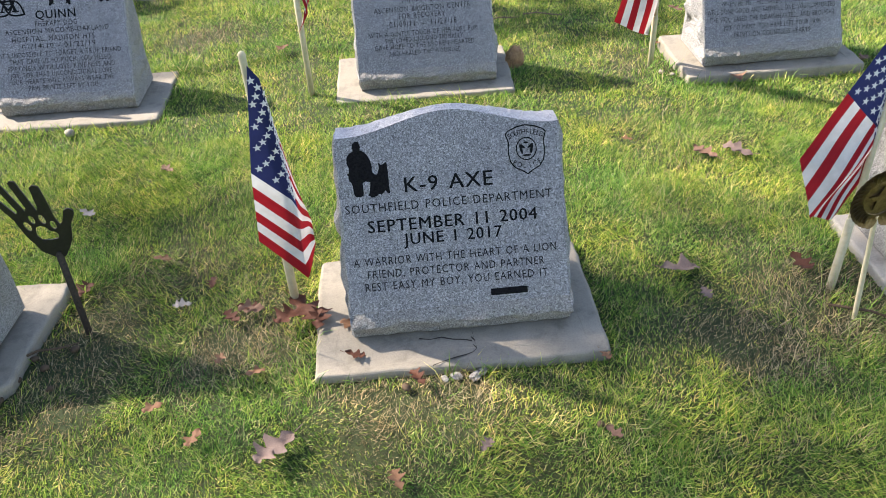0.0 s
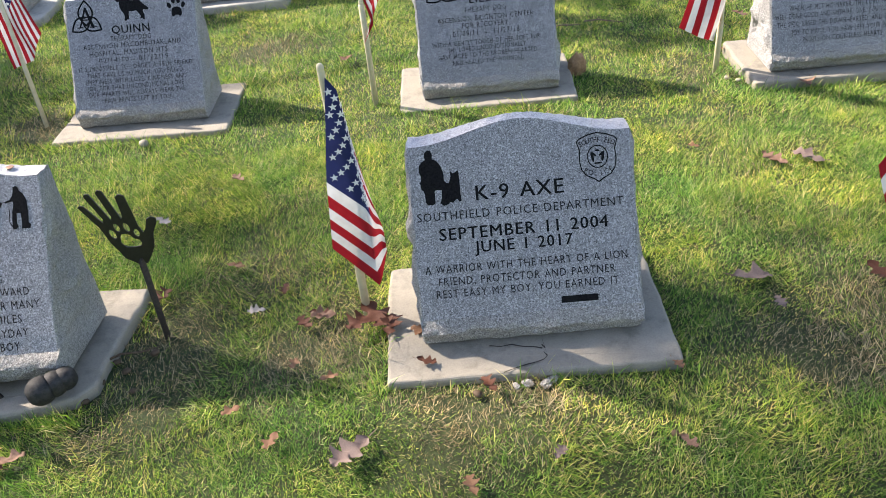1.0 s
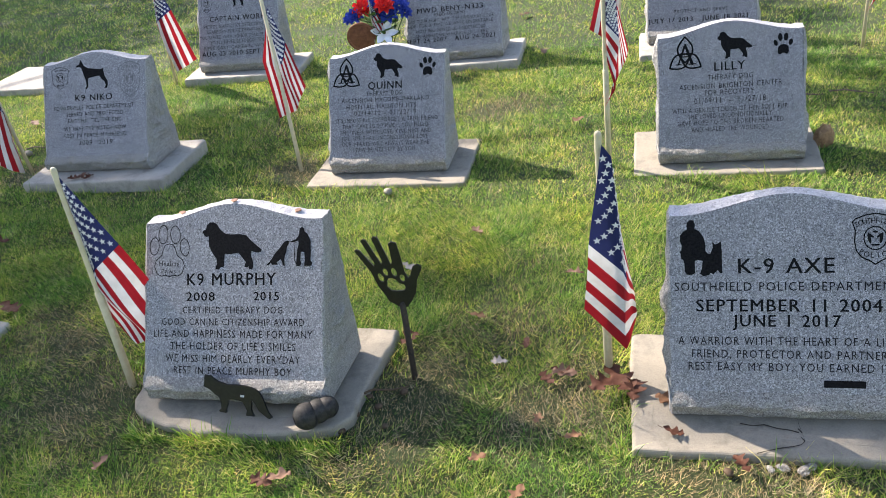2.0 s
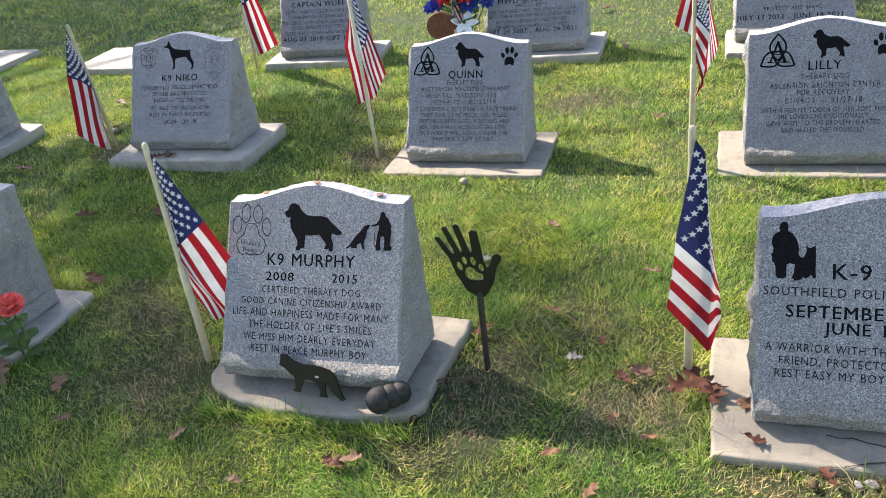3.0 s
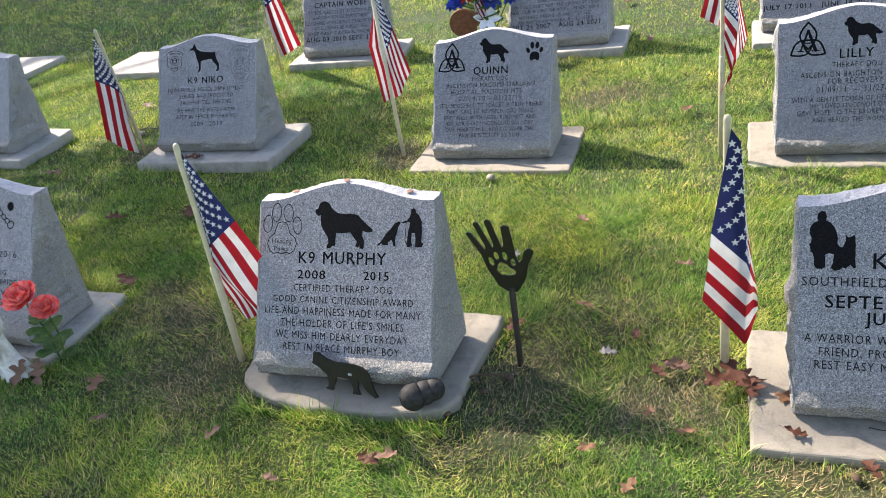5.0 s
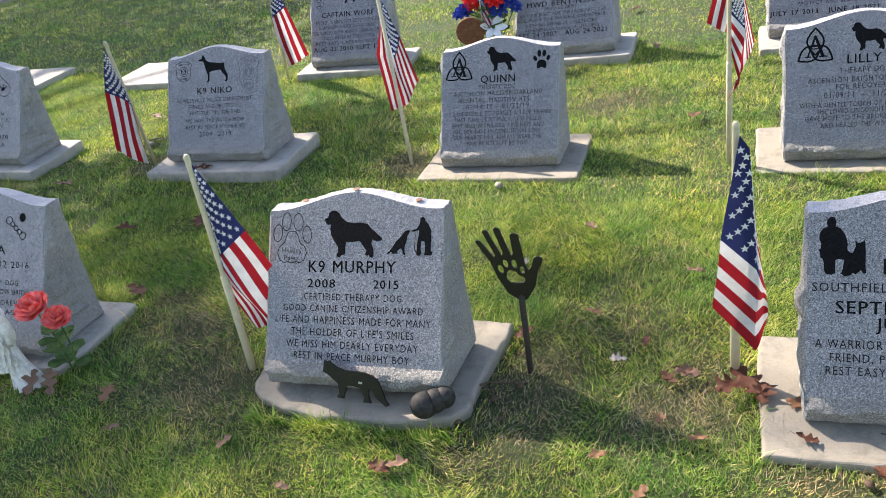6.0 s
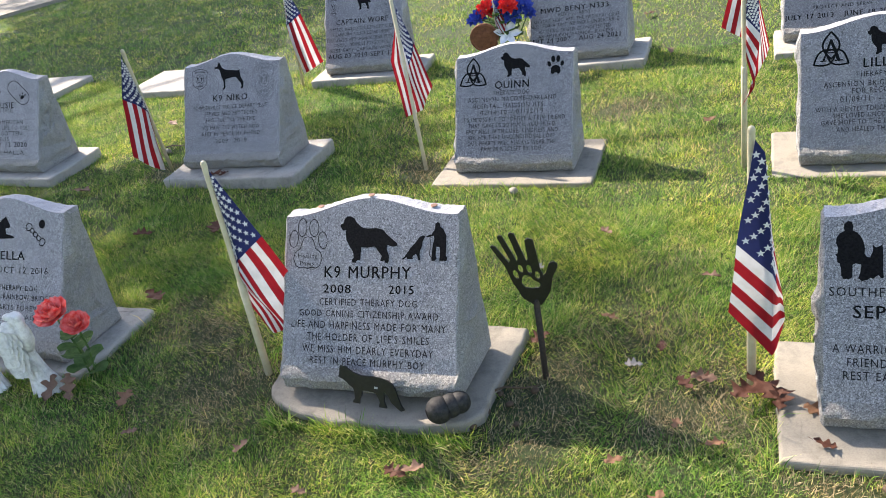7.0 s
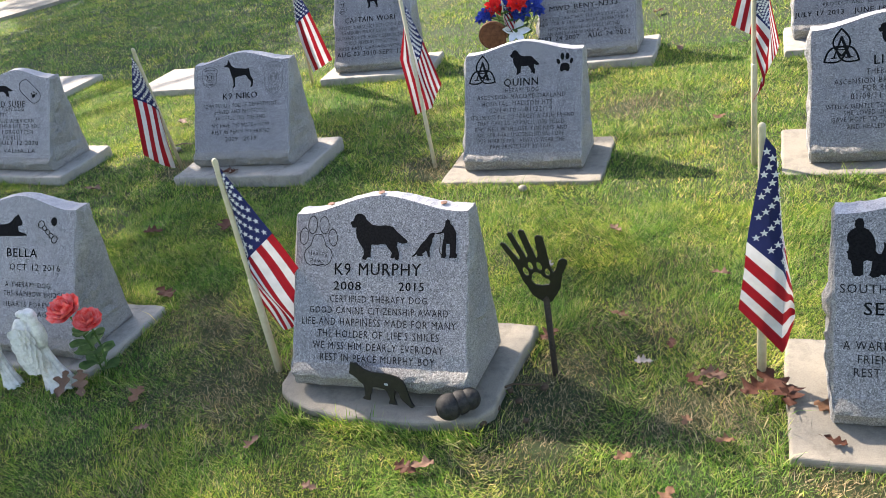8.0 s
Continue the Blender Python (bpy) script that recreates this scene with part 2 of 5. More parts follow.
def inscribe(stone, text, u0, u1, w, height):
    bold = height >= 0.0245
    material = M_INK if bold or text == "#" else M_INK_WORN
    if text == "#":
        pts, polys = [(0, 0), (1, 0), (1, CAP), (0, CAP)], [(0, 1, 2, 3)]
        name = "inscription_bar"
    else:
        pts, polys = font_mesh(text, 0.0, 1.12 if bold else 1.16)
        name = "inscription"
    a, b = min(p[0] for p in pts), max(p[0] for p in pts)
    verts = [on_face(u0 + (u1 - u0) * (p[0] - a) / (b - a), w + height * p[1] / CAP) for p in pts]
    if height < 0.0245 or text == "#":
        line = mesh_object(name, verts, polys, material, stone)
        if text != "#":
            tagged(line, kind="stuff")
        return
    root = list(range(len(verts)))

    def find(i):
        while root[i] != i:
            root[i] = root[root[i]]
            i = root[i]
        return i

    for p in polys:
        for i in p[1:]:
            root[find(i)] = find(p[0])
    sets = {}
    for p in polys:
        sets.setdefault(find(p[0]), []).append(p)
    wide_verts = [on_face(u0 + 0.0013 + (u1 - u0) * (p[0] - a) / (b - a), w + 0.0003 + height * p[1] / CAP, 0.0010) for p in pts]
    for group in sets.values():
        ids = sorted({i for p in group for i in p})
        back = {i: k for k, i in enumerate(ids)}
        cut_faces = [tuple(back[i] for i in p) for p in group]
        mesh_object("letter", [verts[i] for i in ids] + [wide_verts[i] for i in ids], cut_faces + [tuple(len(ids) + i for i in p) for p in cut_faces], material, stone)


def ellipse(cx, cy, rx, ry, turn=0.0, n=20):
    c, s = math.cos(radians(turn)), math.sin(radians(turn))
    return [(cx + rx * math.cos(t) * c - ry * math.sin(t) * s, cy + rx * math.cos(t) * s + ry * math.sin(t) * c) for t in [2 * math.pi * i / n for i in range(n)]]


def capsule(x0, y0, r0, x1, y1, r1, n=8):
    a = math.atan2(y1 - y0, x1 - x0)
    p = [(x0 + r0 * math.cos(a + math.pi / 2 + math.pi * i / n), y0 + r0 * math.sin(a + math.pi / 2 + math.pi * i / n)) for i in range(n + 1)]
    return p + [(x1 + r1 * math.cos(a - math.pi / 2 + math.pi * i / n), y1 + r1 * math.sin(a - math.pi / 2 + math.pi * i / n)) for i in range(n + 1)]


def ribbon(points, width, closed=True):
    """Quads along a drawn line."""
    n, out = len(points), []
    for i in range(n if closed else n - 1):
        (ax, ay), (bx, by) = points[i], points[(i + 1) % n]
        d = math.hypot(bx - ax, by - ay) or 1
        ox, oy = -(by - ay) / d * width / 2, (bx - ax) / d * width / 2
        ex, ey = (bx - ax) / d * width * 0.25, (by - ay) / d * width * 0.25
        out.append([(ax - ex - ox, ay - ey - oy), (bx + ex - ox, by + ey - oy), (bx + ex + ox, by + ey + oy), (ax - ex + ox, ay - ey + oy)])
    return out


def boxed(points):
    """An outline, drawn with y down, brought into a box one wide and one high about the origin."""
    x0, x1 = min(p[0] for p in points), max(p[0] for p in points)
    y0, y1 = min(p[1] for p in points), max(p[1] for p in points)
    return [((x - (x0 + x1) / 2) / (x1 - x0), ((y0 + y1) / 2 - y) / (y1 - y0)) for x, y in points]


HOUND = boxed([(293, 100), (312, 92), (316, 70), (332, 58), (352, 58), (372, 70), (384, 92), (410, 114), (440, 122), (490, 120), (525, 128), (552, 156), (585, 184), (605, 200), (600, 212),
               (575, 214), (552, 206), (548, 226), (560, 258), (560, 290), (553, 298), (538, 294), (536, 280), (530, 288), (514, 286), (522, 262), (505, 240), (484, 214), (445, 220), (412, 218),
               (408, 246), (408, 282), (390, 285), (380, 298), (362, 294), (362, 282), (370, 270), (366, 240), (345, 212), (328, 180), (324, 150), (326, 128), (312, 132), (302, 124), (296, 114)])
SLIM = boxed([(180, 50), (196, 42), (204, 18), (211, 32), (218, 50), (236, 64), (262, 68), (298, 74), (314, 70), (313, 80), (316, 92), (318, 108), (334, 138), (332, 166), (326, 175), (316, 172),
              (324, 160), (318, 140), (304, 124), (294, 108), (272, 110), (246, 116), (238, 120), (238, 146), (238, 166), (228, 175), (224, 170), (230, 158), (228, 132), (222, 112), (214, 92), (210, 70), (200, 56), (184, 58)])
LYING = boxed([(0, 130), (30, 128), (50, 118), (62, 100), (80, 84), (86, 96), (98, 120), (96, 132), (80, 136), (82, 158), (112, 168), (118, 176), (60, 180), (-60, 182), (-70, 160), (-40, 138)])
KNEELING = boxed([(125, 146), (142, 150), (149, 176), (146, 196), (168, 206), (184, 228), (196, 256), (202, 290), (200, 316), (212, 332), (226, 334), (238, 300), (236, 268), (250, 282), (262, 280), (280, 266),
                  (284, 320), (284, 400), (287, 440), (276, 442), (262, 424), (240, 446), (226, 440), (214, 452), (190, 458), (172, 444), (180, 420), (186, 372), (160, 366), (146, 374), (146, 440), (130, 450),
                  (104, 448), (94, 430), (92, 390), (86, 366), (76, 360), (74, 334), (66, 318), (76, 316), (80, 290), (70, 262), (72, 230), (88, 208), (110, 196), (104, 182), (108, 158)])
SITTING = boxed([(628, 284), (648, 266), (660, 250), (680, 218), (706, 190), (726, 162), (744, 154), (756, 158), (752, 168), (742, 186), (738, 214), (728, 240), (728, 268), (732, 286), (720, 284), (716, 266),
                 (708, 252), (700, 258), (688, 268), (694, 280), (662, 280), (658, 270), (642, 282)])
HANDLER = boxed([(820, 84), (832, 92), (834, 108), (850, 122), (864, 152), (866, 200), (864, 260), (874, 272), (868, 288), (830, 288), (834, 262), (832, 216), (814, 214), (812, 262), (818, 276), (806, 290),
                 (790, 288), (792, 240), (796, 200), (804, 170), (800, 156), (770, 164), (758, 158), (790, 148), (804, 124), (808, 106), (808, 90)])


def shape(kind):
    """Polygons of a cut emblem in a box one wide and one high."""
    if kind == "dog":
        return [HOUND], M_INK, "dog_emblem"
    if kind == "dobie":
        return [SLIM], M_INK, "dog_emblem"
    if kind == "paw":
        return [ellipse(0, -.22, .27, .20), ellipse(-.16, -.34, .12, .14), ellipse(.16, -.34, .12, .14), ellipse(-.37, .06, .10, .15, 20), ellipse(.37, .06, .10, .15, -20),
                ellipse(-.14, .31, .11, .18, 6), ellipse(.14, .31, .11, .18, -6)], M_INK, "paw_emblem"
    if kind == "paw_line":
        half_pad = [(0, .14), (.10, .12), (.16, .02), (.19, -.08), (.33, -.17), (.37, -.28), (.31, -.42), (.2, -.47), (.1, -.45), (0, -.48)]
        pads = [half_pad + [(-x, y) for x, y in half_pad[-2:0:-1]], ellipse(-.37, .10, .115, .165, -8), ellipse(.38, .07, .11, .165, 10), ellipse(-.15, .32, .115, .175, -4), ellipse(.15, .31, .12, .17, 6)]
        out = []
        for p in pads:
            out += ribbon(p, 0.017)
        return out, M_INK, "paw_outline"
    if kind == "knot":
        out = []
        for k in range(3):
            a = radians(90 + 120 * k)
            tip, c = (0.5 * math.cos(a), -.12 + 0.62 * math.sin(a)), (-0.16 * math.cos(a), -.12 - 0.16 * math.sin(a))
            for side in (-1, 1):
                pts = []
                for i in range(13):
                    f = i / 12
                    bow = side * 0.21 * math.sin(math.pi * f)
                    pts.append((c[0] + (tip[0] - c[0]) * f - bow * math.sin(a), c[1] + (tip[1] - c[1]) * f + bow * math.cos(a)))
                out += ribbon(pts, 0.05, False)
        return out + [capsule(-.19, -.32, .022, 0, .26, .03), capsule(.19, -.32, .045, 0, .26, .035), capsule(-.09, -.1, .018, .1, -.1, .018), capsule(-.26, -.33, .018, -.12, -.33, .018), capsule(.1, -.33, .018, .28, -.33, .018)], M_INK, "knot_emblem"
    if kind in ("badge", "badge1", "badge2"):
        half_line = [(0, .47), (.2, .44), (.40, .37), (.46, .31), (.40, .14), (.42, -.06), (.38, -.24), (.28, -.36), (.12, -.43), (0, -.5)]
        pts = half_line + [(-x, y) for x, y in half_line[-2:0:-1]]
        wl = 0.026 if kind == "badge" else 0.022
        out = ribbon(pts, wl) + ribbon(ellipse(0, 0, .23, .22), wl * 0.9) + [ellipse(-.12, .0, .032, .11, 12), ellipse(.12, .0, .032, .11, -12), capsule(-.11, .06, .03, -.04, .02, .014), capsule(.11, .06, .03, .04, .02, .014), ellipse(0, .12, .06, .02), ellipse(0, -.13, .10, .018)]
        for i in range(9 if kind != "badge" else 0):
            x = -.26 + .065 * i
            out.append([(x, .28 + .03 * math.cos(x * 6)), (x + .035, .28 + .03 * math.cos(x * 6)), (x + .035, .35 + .03 * math.cos(x * 6)), (x, .35 + .03 * math.cos(x * 6))])
        for i in range(6 if kind != "badge" else 0):
            x = -.19 + .068 * i
            out.append([(x, -.37), (x + .04, -.37), (x + .04, -.29), (x, -.29)])
        return out, (M_INK if kind == "badge" else M_INK_WORN if kind == "badge1" else M_INK_SOFT), "shield_emblem"
    if kind == "lying":
        return [LYING], M_INK, "dog_emblem"
    if kind == "kneeling":
        return [KNEELING], M_INK, "guardian_emblem"
    if kind == "sitting":
        return [SITTING], M_INK, "dog_emblem"
    if kind == "handler":
        return [HANDLER] + ribbon([(-.28, .04), (-.31, -.34), (-.22, -.42)], .03, False) + ribbon([(.36, .1), (.40, -.3)], .03, False), M_INK, "guardian_emblem"
    if kind == "bone":
        toy_line = []
        for k in range(5):
            f = k / 4
            toy_line += ribbon(ellipse(-.34 + .62 * f, .22 - .58 * f, .10 if k % 4 else .13, .09 if k % 4 else .15, -40), .035)
        return toy_line + [ellipse(.26, .34, .14, .17)], M_INK, "toy_emblem"
    pts = capsule(-.2, .18, .26, .22, -.2, .26)
    return ribbon(pts, .025) + [ellipse(.18, -.18, .09, .07, 30), ellipse(.3, -.1, .03, .04), ellipse(.2, -.04, .03, .04), ellipse(.08, -.1, .03, .04)], M_INK, "tag_emblem"


def emblem(stone, kind, cu, cw, width, height):
    polys, mat, name = shape(kind)
    verts, faces = [], []
    for k, poly in enumerate(polys):
        faces.append(tuple(range(len(verts), len(verts) + len(poly))))
        verts += [on_face(cu + width * x, cw + height * y, 0.0008 + 0.00004 * (k % 12)) for x, y in poly]
    mesh_object(name, verts, faces, mat, stone)


INSCRIPTIONS = {
    "axe": [
        ("K-9 AXE", -0.122, 0.108, 0.311, 0.0381),
        ("SOUTHFIELD POLICE DEPARTMENT", -0.281, 0.262, 0.266, 0.0221),
        ("SEPTEMBER 11 2004", -0.227, 0.218, 0.212, 0.0311),
        ("JUNE 1 2017", -0.137, 0.122, 0.173, 0.0298),
        ("A WARRIOR WITH THE HEART OF A LION", -0.273, 0.264, 0.125, 0.0210),
        ("FRIEND, PROTECTOR AND PARTNER", -0.239, 0.230, 0.091, 0.0210),
        ("REST EASY MY BOY, YOU EARNED IT", -0.248, 0.237, 0.058, 0.0211),
        ("#", 0.082, 0.180, 0.018, 0.0182),
    ],
    "mur": [
        ("K9 MURPHY", -0.148, 0.144, 0.274, 0.0352),
        ("2008", -0.151, -0.056, 0.228, 0.0255),
        ("2015", 0.073, 0.154, 0.229, 0.0247),
        ("CERTIFIED THERAPY DOG", -0.163, 0.165, 0.191, 0.0200),
        ("GOOD CANINE CITIZENSHIP AWARD", -0.234, 0.234, 0.156, 0.0200),
        ("LIFE AND HAPPINESS MADE FOR MANY", -0.262, 0.259, 0.120, 0.0216),
        ("THE HOLDER OF LIFE'S SMILES", -0.205, 0.206, 0.084, 0.0216),
        ("WE MISS HIM DEARLY EVERYDAY", -0.221, 0.220, 0.047, 0.0216),
        ("REST IN PEACE MURPHY BOY", -0.193, 0.193, 0.012, 0.0216),
        ("Healing", -0.244, -0.175, 0.333, 0.0145),
        ("Paws", -0.236, -0.187, 0.311, 0.0130),
    ],
    "qui": [
        ("QUINN", -0.088, 0.073, 0.311, 0.0336),
        ("THERAPY DOG", -0.098, 0.077, 0.281, 0.0207),
        ("ASCENSION MACOMB-OAKLAND", -0.218, 0.202, 0.252, 0.0207),
        ("HOSPITAL, MADISON HTS.", -0.194, 0.148, 0.221, 0.0207),
        ("02/14/10 - 01/22/19", -0.157, 0.142, 0.191, 0.0207),
        ("IT'S IMPOSSIBLE TO FORGET A TRUE FRIEND", -0.247, 0.242, 0.160, 0.0194),
        ("THAT GAVE US SO MUCH, YOU FILLED", -0.215, 0.197, 0.132, 0.0194),
        ("EMPTINESS WITH LOVE, KINDNESS AND", -0.225, 0.211, 0.104, 0.0194),
        ("JOY, FOR THAT UNCONDITIONAL LOVE", -0.219, 0.196, 0.077, 0.0194),
        ("OUR HEARTS WILL ALWAYS WEAR THE", -0.217, 0.200, 0.050, 0.0194),
        ("PAW PRINTS LEFT BY YOU", -0.150, 0.133, 0.022, 0.0195),
    ],
    "lil": [
        ("LILLY", -0.062, 0.060, 0.311, 0.0356),
        ("THERAPY DOG", -0.088, 0.091, 0.274, 0.0214),
        ("ASCENSION BRIGHTON CENTER", -0.205, 0.205, 0.238, 0.0214),
        ("FOR RECOVERY", -0.101, 0.095, 0.210, 0.0215),
        ("01/09/11  -  11/27/18", -0.144, 0.141, 0.176, 0.0239),
        ("WITH A GENTLE TOUCH OF HER SOFT FUR", -0.235, 0.226, 0.140, 0.0192),
        ("SHE LOVED UNCONDITIONALLY", -0.169, 0.164, 0.114, 0.0192),
        ("GAVE HOPE TO THE BROKEN HEARTED", -0.214, 0.210, 0.087, 0.0192),
        ("AND HEALED THE WOUNDED", -0.157, 0.152, 0.058, 0.0193),
    ],
    "nik": [
        ("K9 NIKO", -0.111, 0.102, 0.275, 0.0316),
        ("FOWLERVILLE POLICE DEPARTMENT", -0.237, 0.223, 0.233, 0.0201),
        ("SERVED AND PROTECTED", -0.166, 0.161, 0.200, 0.0201),
        ("FAITHFUL TILL THE END", -0.158, 0.151, 0.167, 0.0201),
        ("WE HAVE THE WATCH NOW", -0.183, 0.175, 0.128, 0.0201),
        ("REST IN PEACE MY FRIEND", -0.182, 0.176, 0.094, 0.0202),
        ("2009  2019", -0.100, 0.096, 0.055, 0.0231),
    ],
    "wor": [
        ("CAPTAIN WORF", -0.198, 0.177, 0.253, 0.0339),
        ("PATROL NARCOTICS DETECTION OF", -0.241, 0.217, 0.210, 0.0226),
        ("DEARBORN POLICE DEPARTMENT", -0.220, 0.192, 0.176, 0.0226),
        ("YOU SERVED WITH HONOR DEAR FRIEND", -0.272, 0.232, 0.140, 0.0226),
        ("YOU'LL NEVER BE FORGOTTEN", -0.200, 0.175, 0.106, 0.0226),
        ("REST EASY CAPTAIN WORF", -0.243, 0.215, 0.070, 0.0226),
        ("AUG 03 2010 SEPT 12", -0.261, 0.214, 0.027, 0.0302),
    ],
    "ben": [
        ("MWD BENY-N333", -0.233, 0.187, 0.225, 0.0307),
        ("PEDD US ARMY", -0.120, 0.078, 0.200, 0.0205),
        ("I AM YOUR RIGHT ARM, THE SWORD AT YOUR", -0.295, 0.253, 0.167, 0.0205),
        ("SIDE, FOR A TIME WE WERE UNBEATABLE", -0.296, 0.246, 0.138, 0.0205),
        ("NOTHING PASSED US UNDETECTED", -0.242, 0.199, 0.104, 0.0205),
        ("AN AMERICAN WARRIOR LIES HERE", -0.250, 0.212, 0.074, 0.0205),
        ("SEPT 24 2007   AUG 24 2021", -0.308, 0.255, 0.042, 0.0274),
    ],
    "jul": [
        ("PROTECT AND SERVE", -0.158, 0.145, 0.094, 0.0198),
        ("JULY 17 2013   JUNE 18 2021", -0.305, 0.254, 0.043, 0.0265),
    ],
    "mak": [
        ("WHEN HE MET HIS MAKER, THE LORD SAID", -0.221, 0.204, 0.167, 0.0209),
        ("WELL DONE GOOD AND FAITHFUL ONE, YOU COMFORTED", -0.283, 0.273, 0.136, 0.0210),
        ("THE SICK, EASED THE DOWNHEARTED, AND BROUGHT", -0.275, 0.270, 0.103, 0.0210),
        ("JOY TO MANY, YOU HAVE LEFT YOUR PAW", -0.215, 0.207, 0.069, 0.0211),
        ("PRINTS ON COUNTLESS HEARTS", -0.169, 0.162, 0.037, 0.0211),
    ],
    "bel": [
        ("BELLA", -0.058, 0.094, 0.289, 0.0312),
        ("OCT 12 2016", -0.042, 0.209, 0.241, 0.0227),
        ("A THERAPY DOG", -0.064, 0.161, 0.178, 0.0187),
        ("THE RAINBOW BRIDGE", -0.071, 0.228, 0.145, 0.0186),
        ("HEARTS FOREVER", -0.070, 0.196, 0.106, 0.0186),
        ("MEET AGAIN", 0.001, 0.211, 0.073, 0.0185),
    ],
    "sus": [
        ("MWD SUSIE", -0.230, 0.079, 0.299, 0.0333),
        ("DETECTION DOG", -0.230, 0.070, 0.274, 0.0234),
        ("USMC", -0.191, -0.064, 0.243, 0.0235),
        ("A TRUE AMERICAN", -0.206, 0.154, 0.205, 0.0233),
        ("WHO GAVE THEIR LIFE TO YOU", -0.357, 0.205, 0.173, 0.0234),
        ("NEVER BE FORGOTTEN", -0.332, 0.144, 0.140, 0.0235),
        ("SEMPER FIDELIS", -0.282, 0.040, 0.106, 0.0236),
        ("2005  JULY 12 2020", -0.282, 0.186, 0.073, 0.0268),
        ("UNTIL VALHALLA", -0.283, 0.163, 0.028, 0.0235),
    ],
}
EMBLEMS = {
    "axe": [("badge", 0.203, 0.397, 0.114, 0.131), ("kneeling", -0.214, 0.378, 0.108, 0.148)],
    "mur": [("dog", 0.002, 0.390, 0.195, 0.141), ("sitting", 0.150, 0.365, 0.0775, 0.0725), ("handler", 0.225, 0.383, 0.0703, 0.113), ("paw_line", -0.209, 0.377, 0.139, 0.159)],
    "qui": [("knot", -0.193, 0.391, 0.144, 0.134), ("dog", 0.010, 0.418, 0.139, 0.114), ("paw", 0.197, 0.405, 0.081, 0.086)],
    "lil": [("knot", -0.179, 0.392, 0.147, 0.138), ("dog", 0.021, 0.414, 0.139, 0.113), ("paw", 0.210, 0.403, 0.079, 0.089)],
    "nik": [("badge1", -0.196, 0.396, 0.110, 0.113), ("dobie", -0.011, 0.406, 0.182, 0.149), ("badge2", 0.204, 0.371, 0.133, 0.177)],
    "wor": [("badge1", -0.217, 0.379, 0.084, 0.133), ("dog", 0.003, 0.405, 0.111, 0.128), ("badge2", 0.175, 0.358, 0.089, 0.149)],
    "bel": [("lying", -0.071, 0.405, 0.229, 0.084), ("bone", 0.149, 0.390, 0.105, 0.092)],
    "sus": [("dog", -0.126, 0.403, 0.205, 0.090), ("tag", 0.117, 0.388, 0.187, 0.154)],
}

for key, rows in INSCRIPTIONS.items():
    for row in rows:
        inscribe(made[key], *row)
for key, rows in EMBLEMS.items():
    for row in rows:
        emblem(made[key], *row)


def arc_text(stone, text, cu, cw, radius, spread, height, dip=1):
    """Letters along an arc round (cu, cw); dip 1 bows upwards, -1 downwards."""
    verts, faces = [], []
    for i, ch in enumerate(text):
        a = radians(spread * (2 * i / (len(text) - 1) - 1))
        pts, polys = font_mesh(ch)
        mid = (min(p[0] for p in pts) + max(p[0] for p in pts)) / 2
        k0, k = len(verts), height / CAP
        for x, y in pts:
            lx, ly = (x - mid) * k * 0.85, y * k - height / 2
            t = -a * dip
            verts.append(on_face(cu + radius * math.sin(a) + lx * math.cos(t) - ly * math.sin(t), cw + dip * radius * math.cos(a) + lx * math.sin(t) + ly * math.cos(t)))
        faces += [tuple(k0 + v for v in p) for p in polys]
    tagged(mesh_object("shield_lettering", verts, faces, M_INK, stone), kind="stuff")


arc_text(made["axe"], "SOUTHFIELD", 0.203, 0.397 - 0.057, 0.101, 25, 0.0135)
arc_text(made["axe"], "POLICE", 0.203, 0.397 + 0.022, 0.065, 30, 0.0135, -1)
for key, _, extra in (("axe", "", "on a cracked cement slab"), ("mur", "", "with coins along its top"), ("qui", "", "with a knot, dog and paw emblems"),
                         ("lil", "", "with a knot, dog and paw emblems"), ("nik", "", "with two shields and a slim dog")):
    tagged(made[key], "grey granite slant headstone " + extra)

LATTICE = np.random.default_rng(77).uniform(-1, 1, (256, 256))


def field(x, y, scale, shift=0.0):
    """Smooth value noise over the plan, for single places or whole arrays."""
    a, b = np.asarray(x) * scale + shift * 17.3 + 900, np.asarray(y) * scale + shift * 9.1 + 900
    i, j = np.floor(a).astype(int), np.floor(b).astype(int)
    u, v = a - i, b - j
    u, v = u * u * (3 - 2 * u), v * v * (3 - 2 * v)
    i0, i1, j0, j1 = i % 256, (i + 1) % 256, j % 256, (j + 1) % 256
    return 0.75 * ((LATTICE[i0, j0] * (1 - u) + LATTICE[i1, j0] * u) * (1 - v) + (LATTICE[i0, j1] * (1 - u) + LATTICE[i1, j1] * u) * v)


def rise(x, y):
    return 0.008 * field(x, y, 1.7) + 0.004 * field(x, y, 6, 4)


m = Mat("lawn_soil", rough=0.95)
soil = m.ramp(m.noise(60, 8, 0.75), [(0.3, (0.009, 0.013, 0.004)), (0.54, (0.032, 0.047, 0.012)), (0.8, (0.12, 0.11, 0.048))])
m.color(m.mix(1.0, soil, m.ramp(m.noise(1.3, 5, 0.6), [(0.3, (0.75, 1.0, 0.8)), (0.7, (1.25, 1.15, 0.95))]), "MULTIPLY"))
m.bump(m.noise(90, 6, 0.7), 0.8, 0.01)
verts, faces = [], []
xs = [-200, -60, -25] + [-12 + 0.1 * i for i in range(171)] + [12, 40, 200]
ys = [-200, -40, -10] + [-3 + 0.1 * i for i in range(141)] + [18, 40, 90, 200]
for yy in ys:
    for xx in xs:
        verts.append((xx, yy, rise(xx, yy) - 0.008))
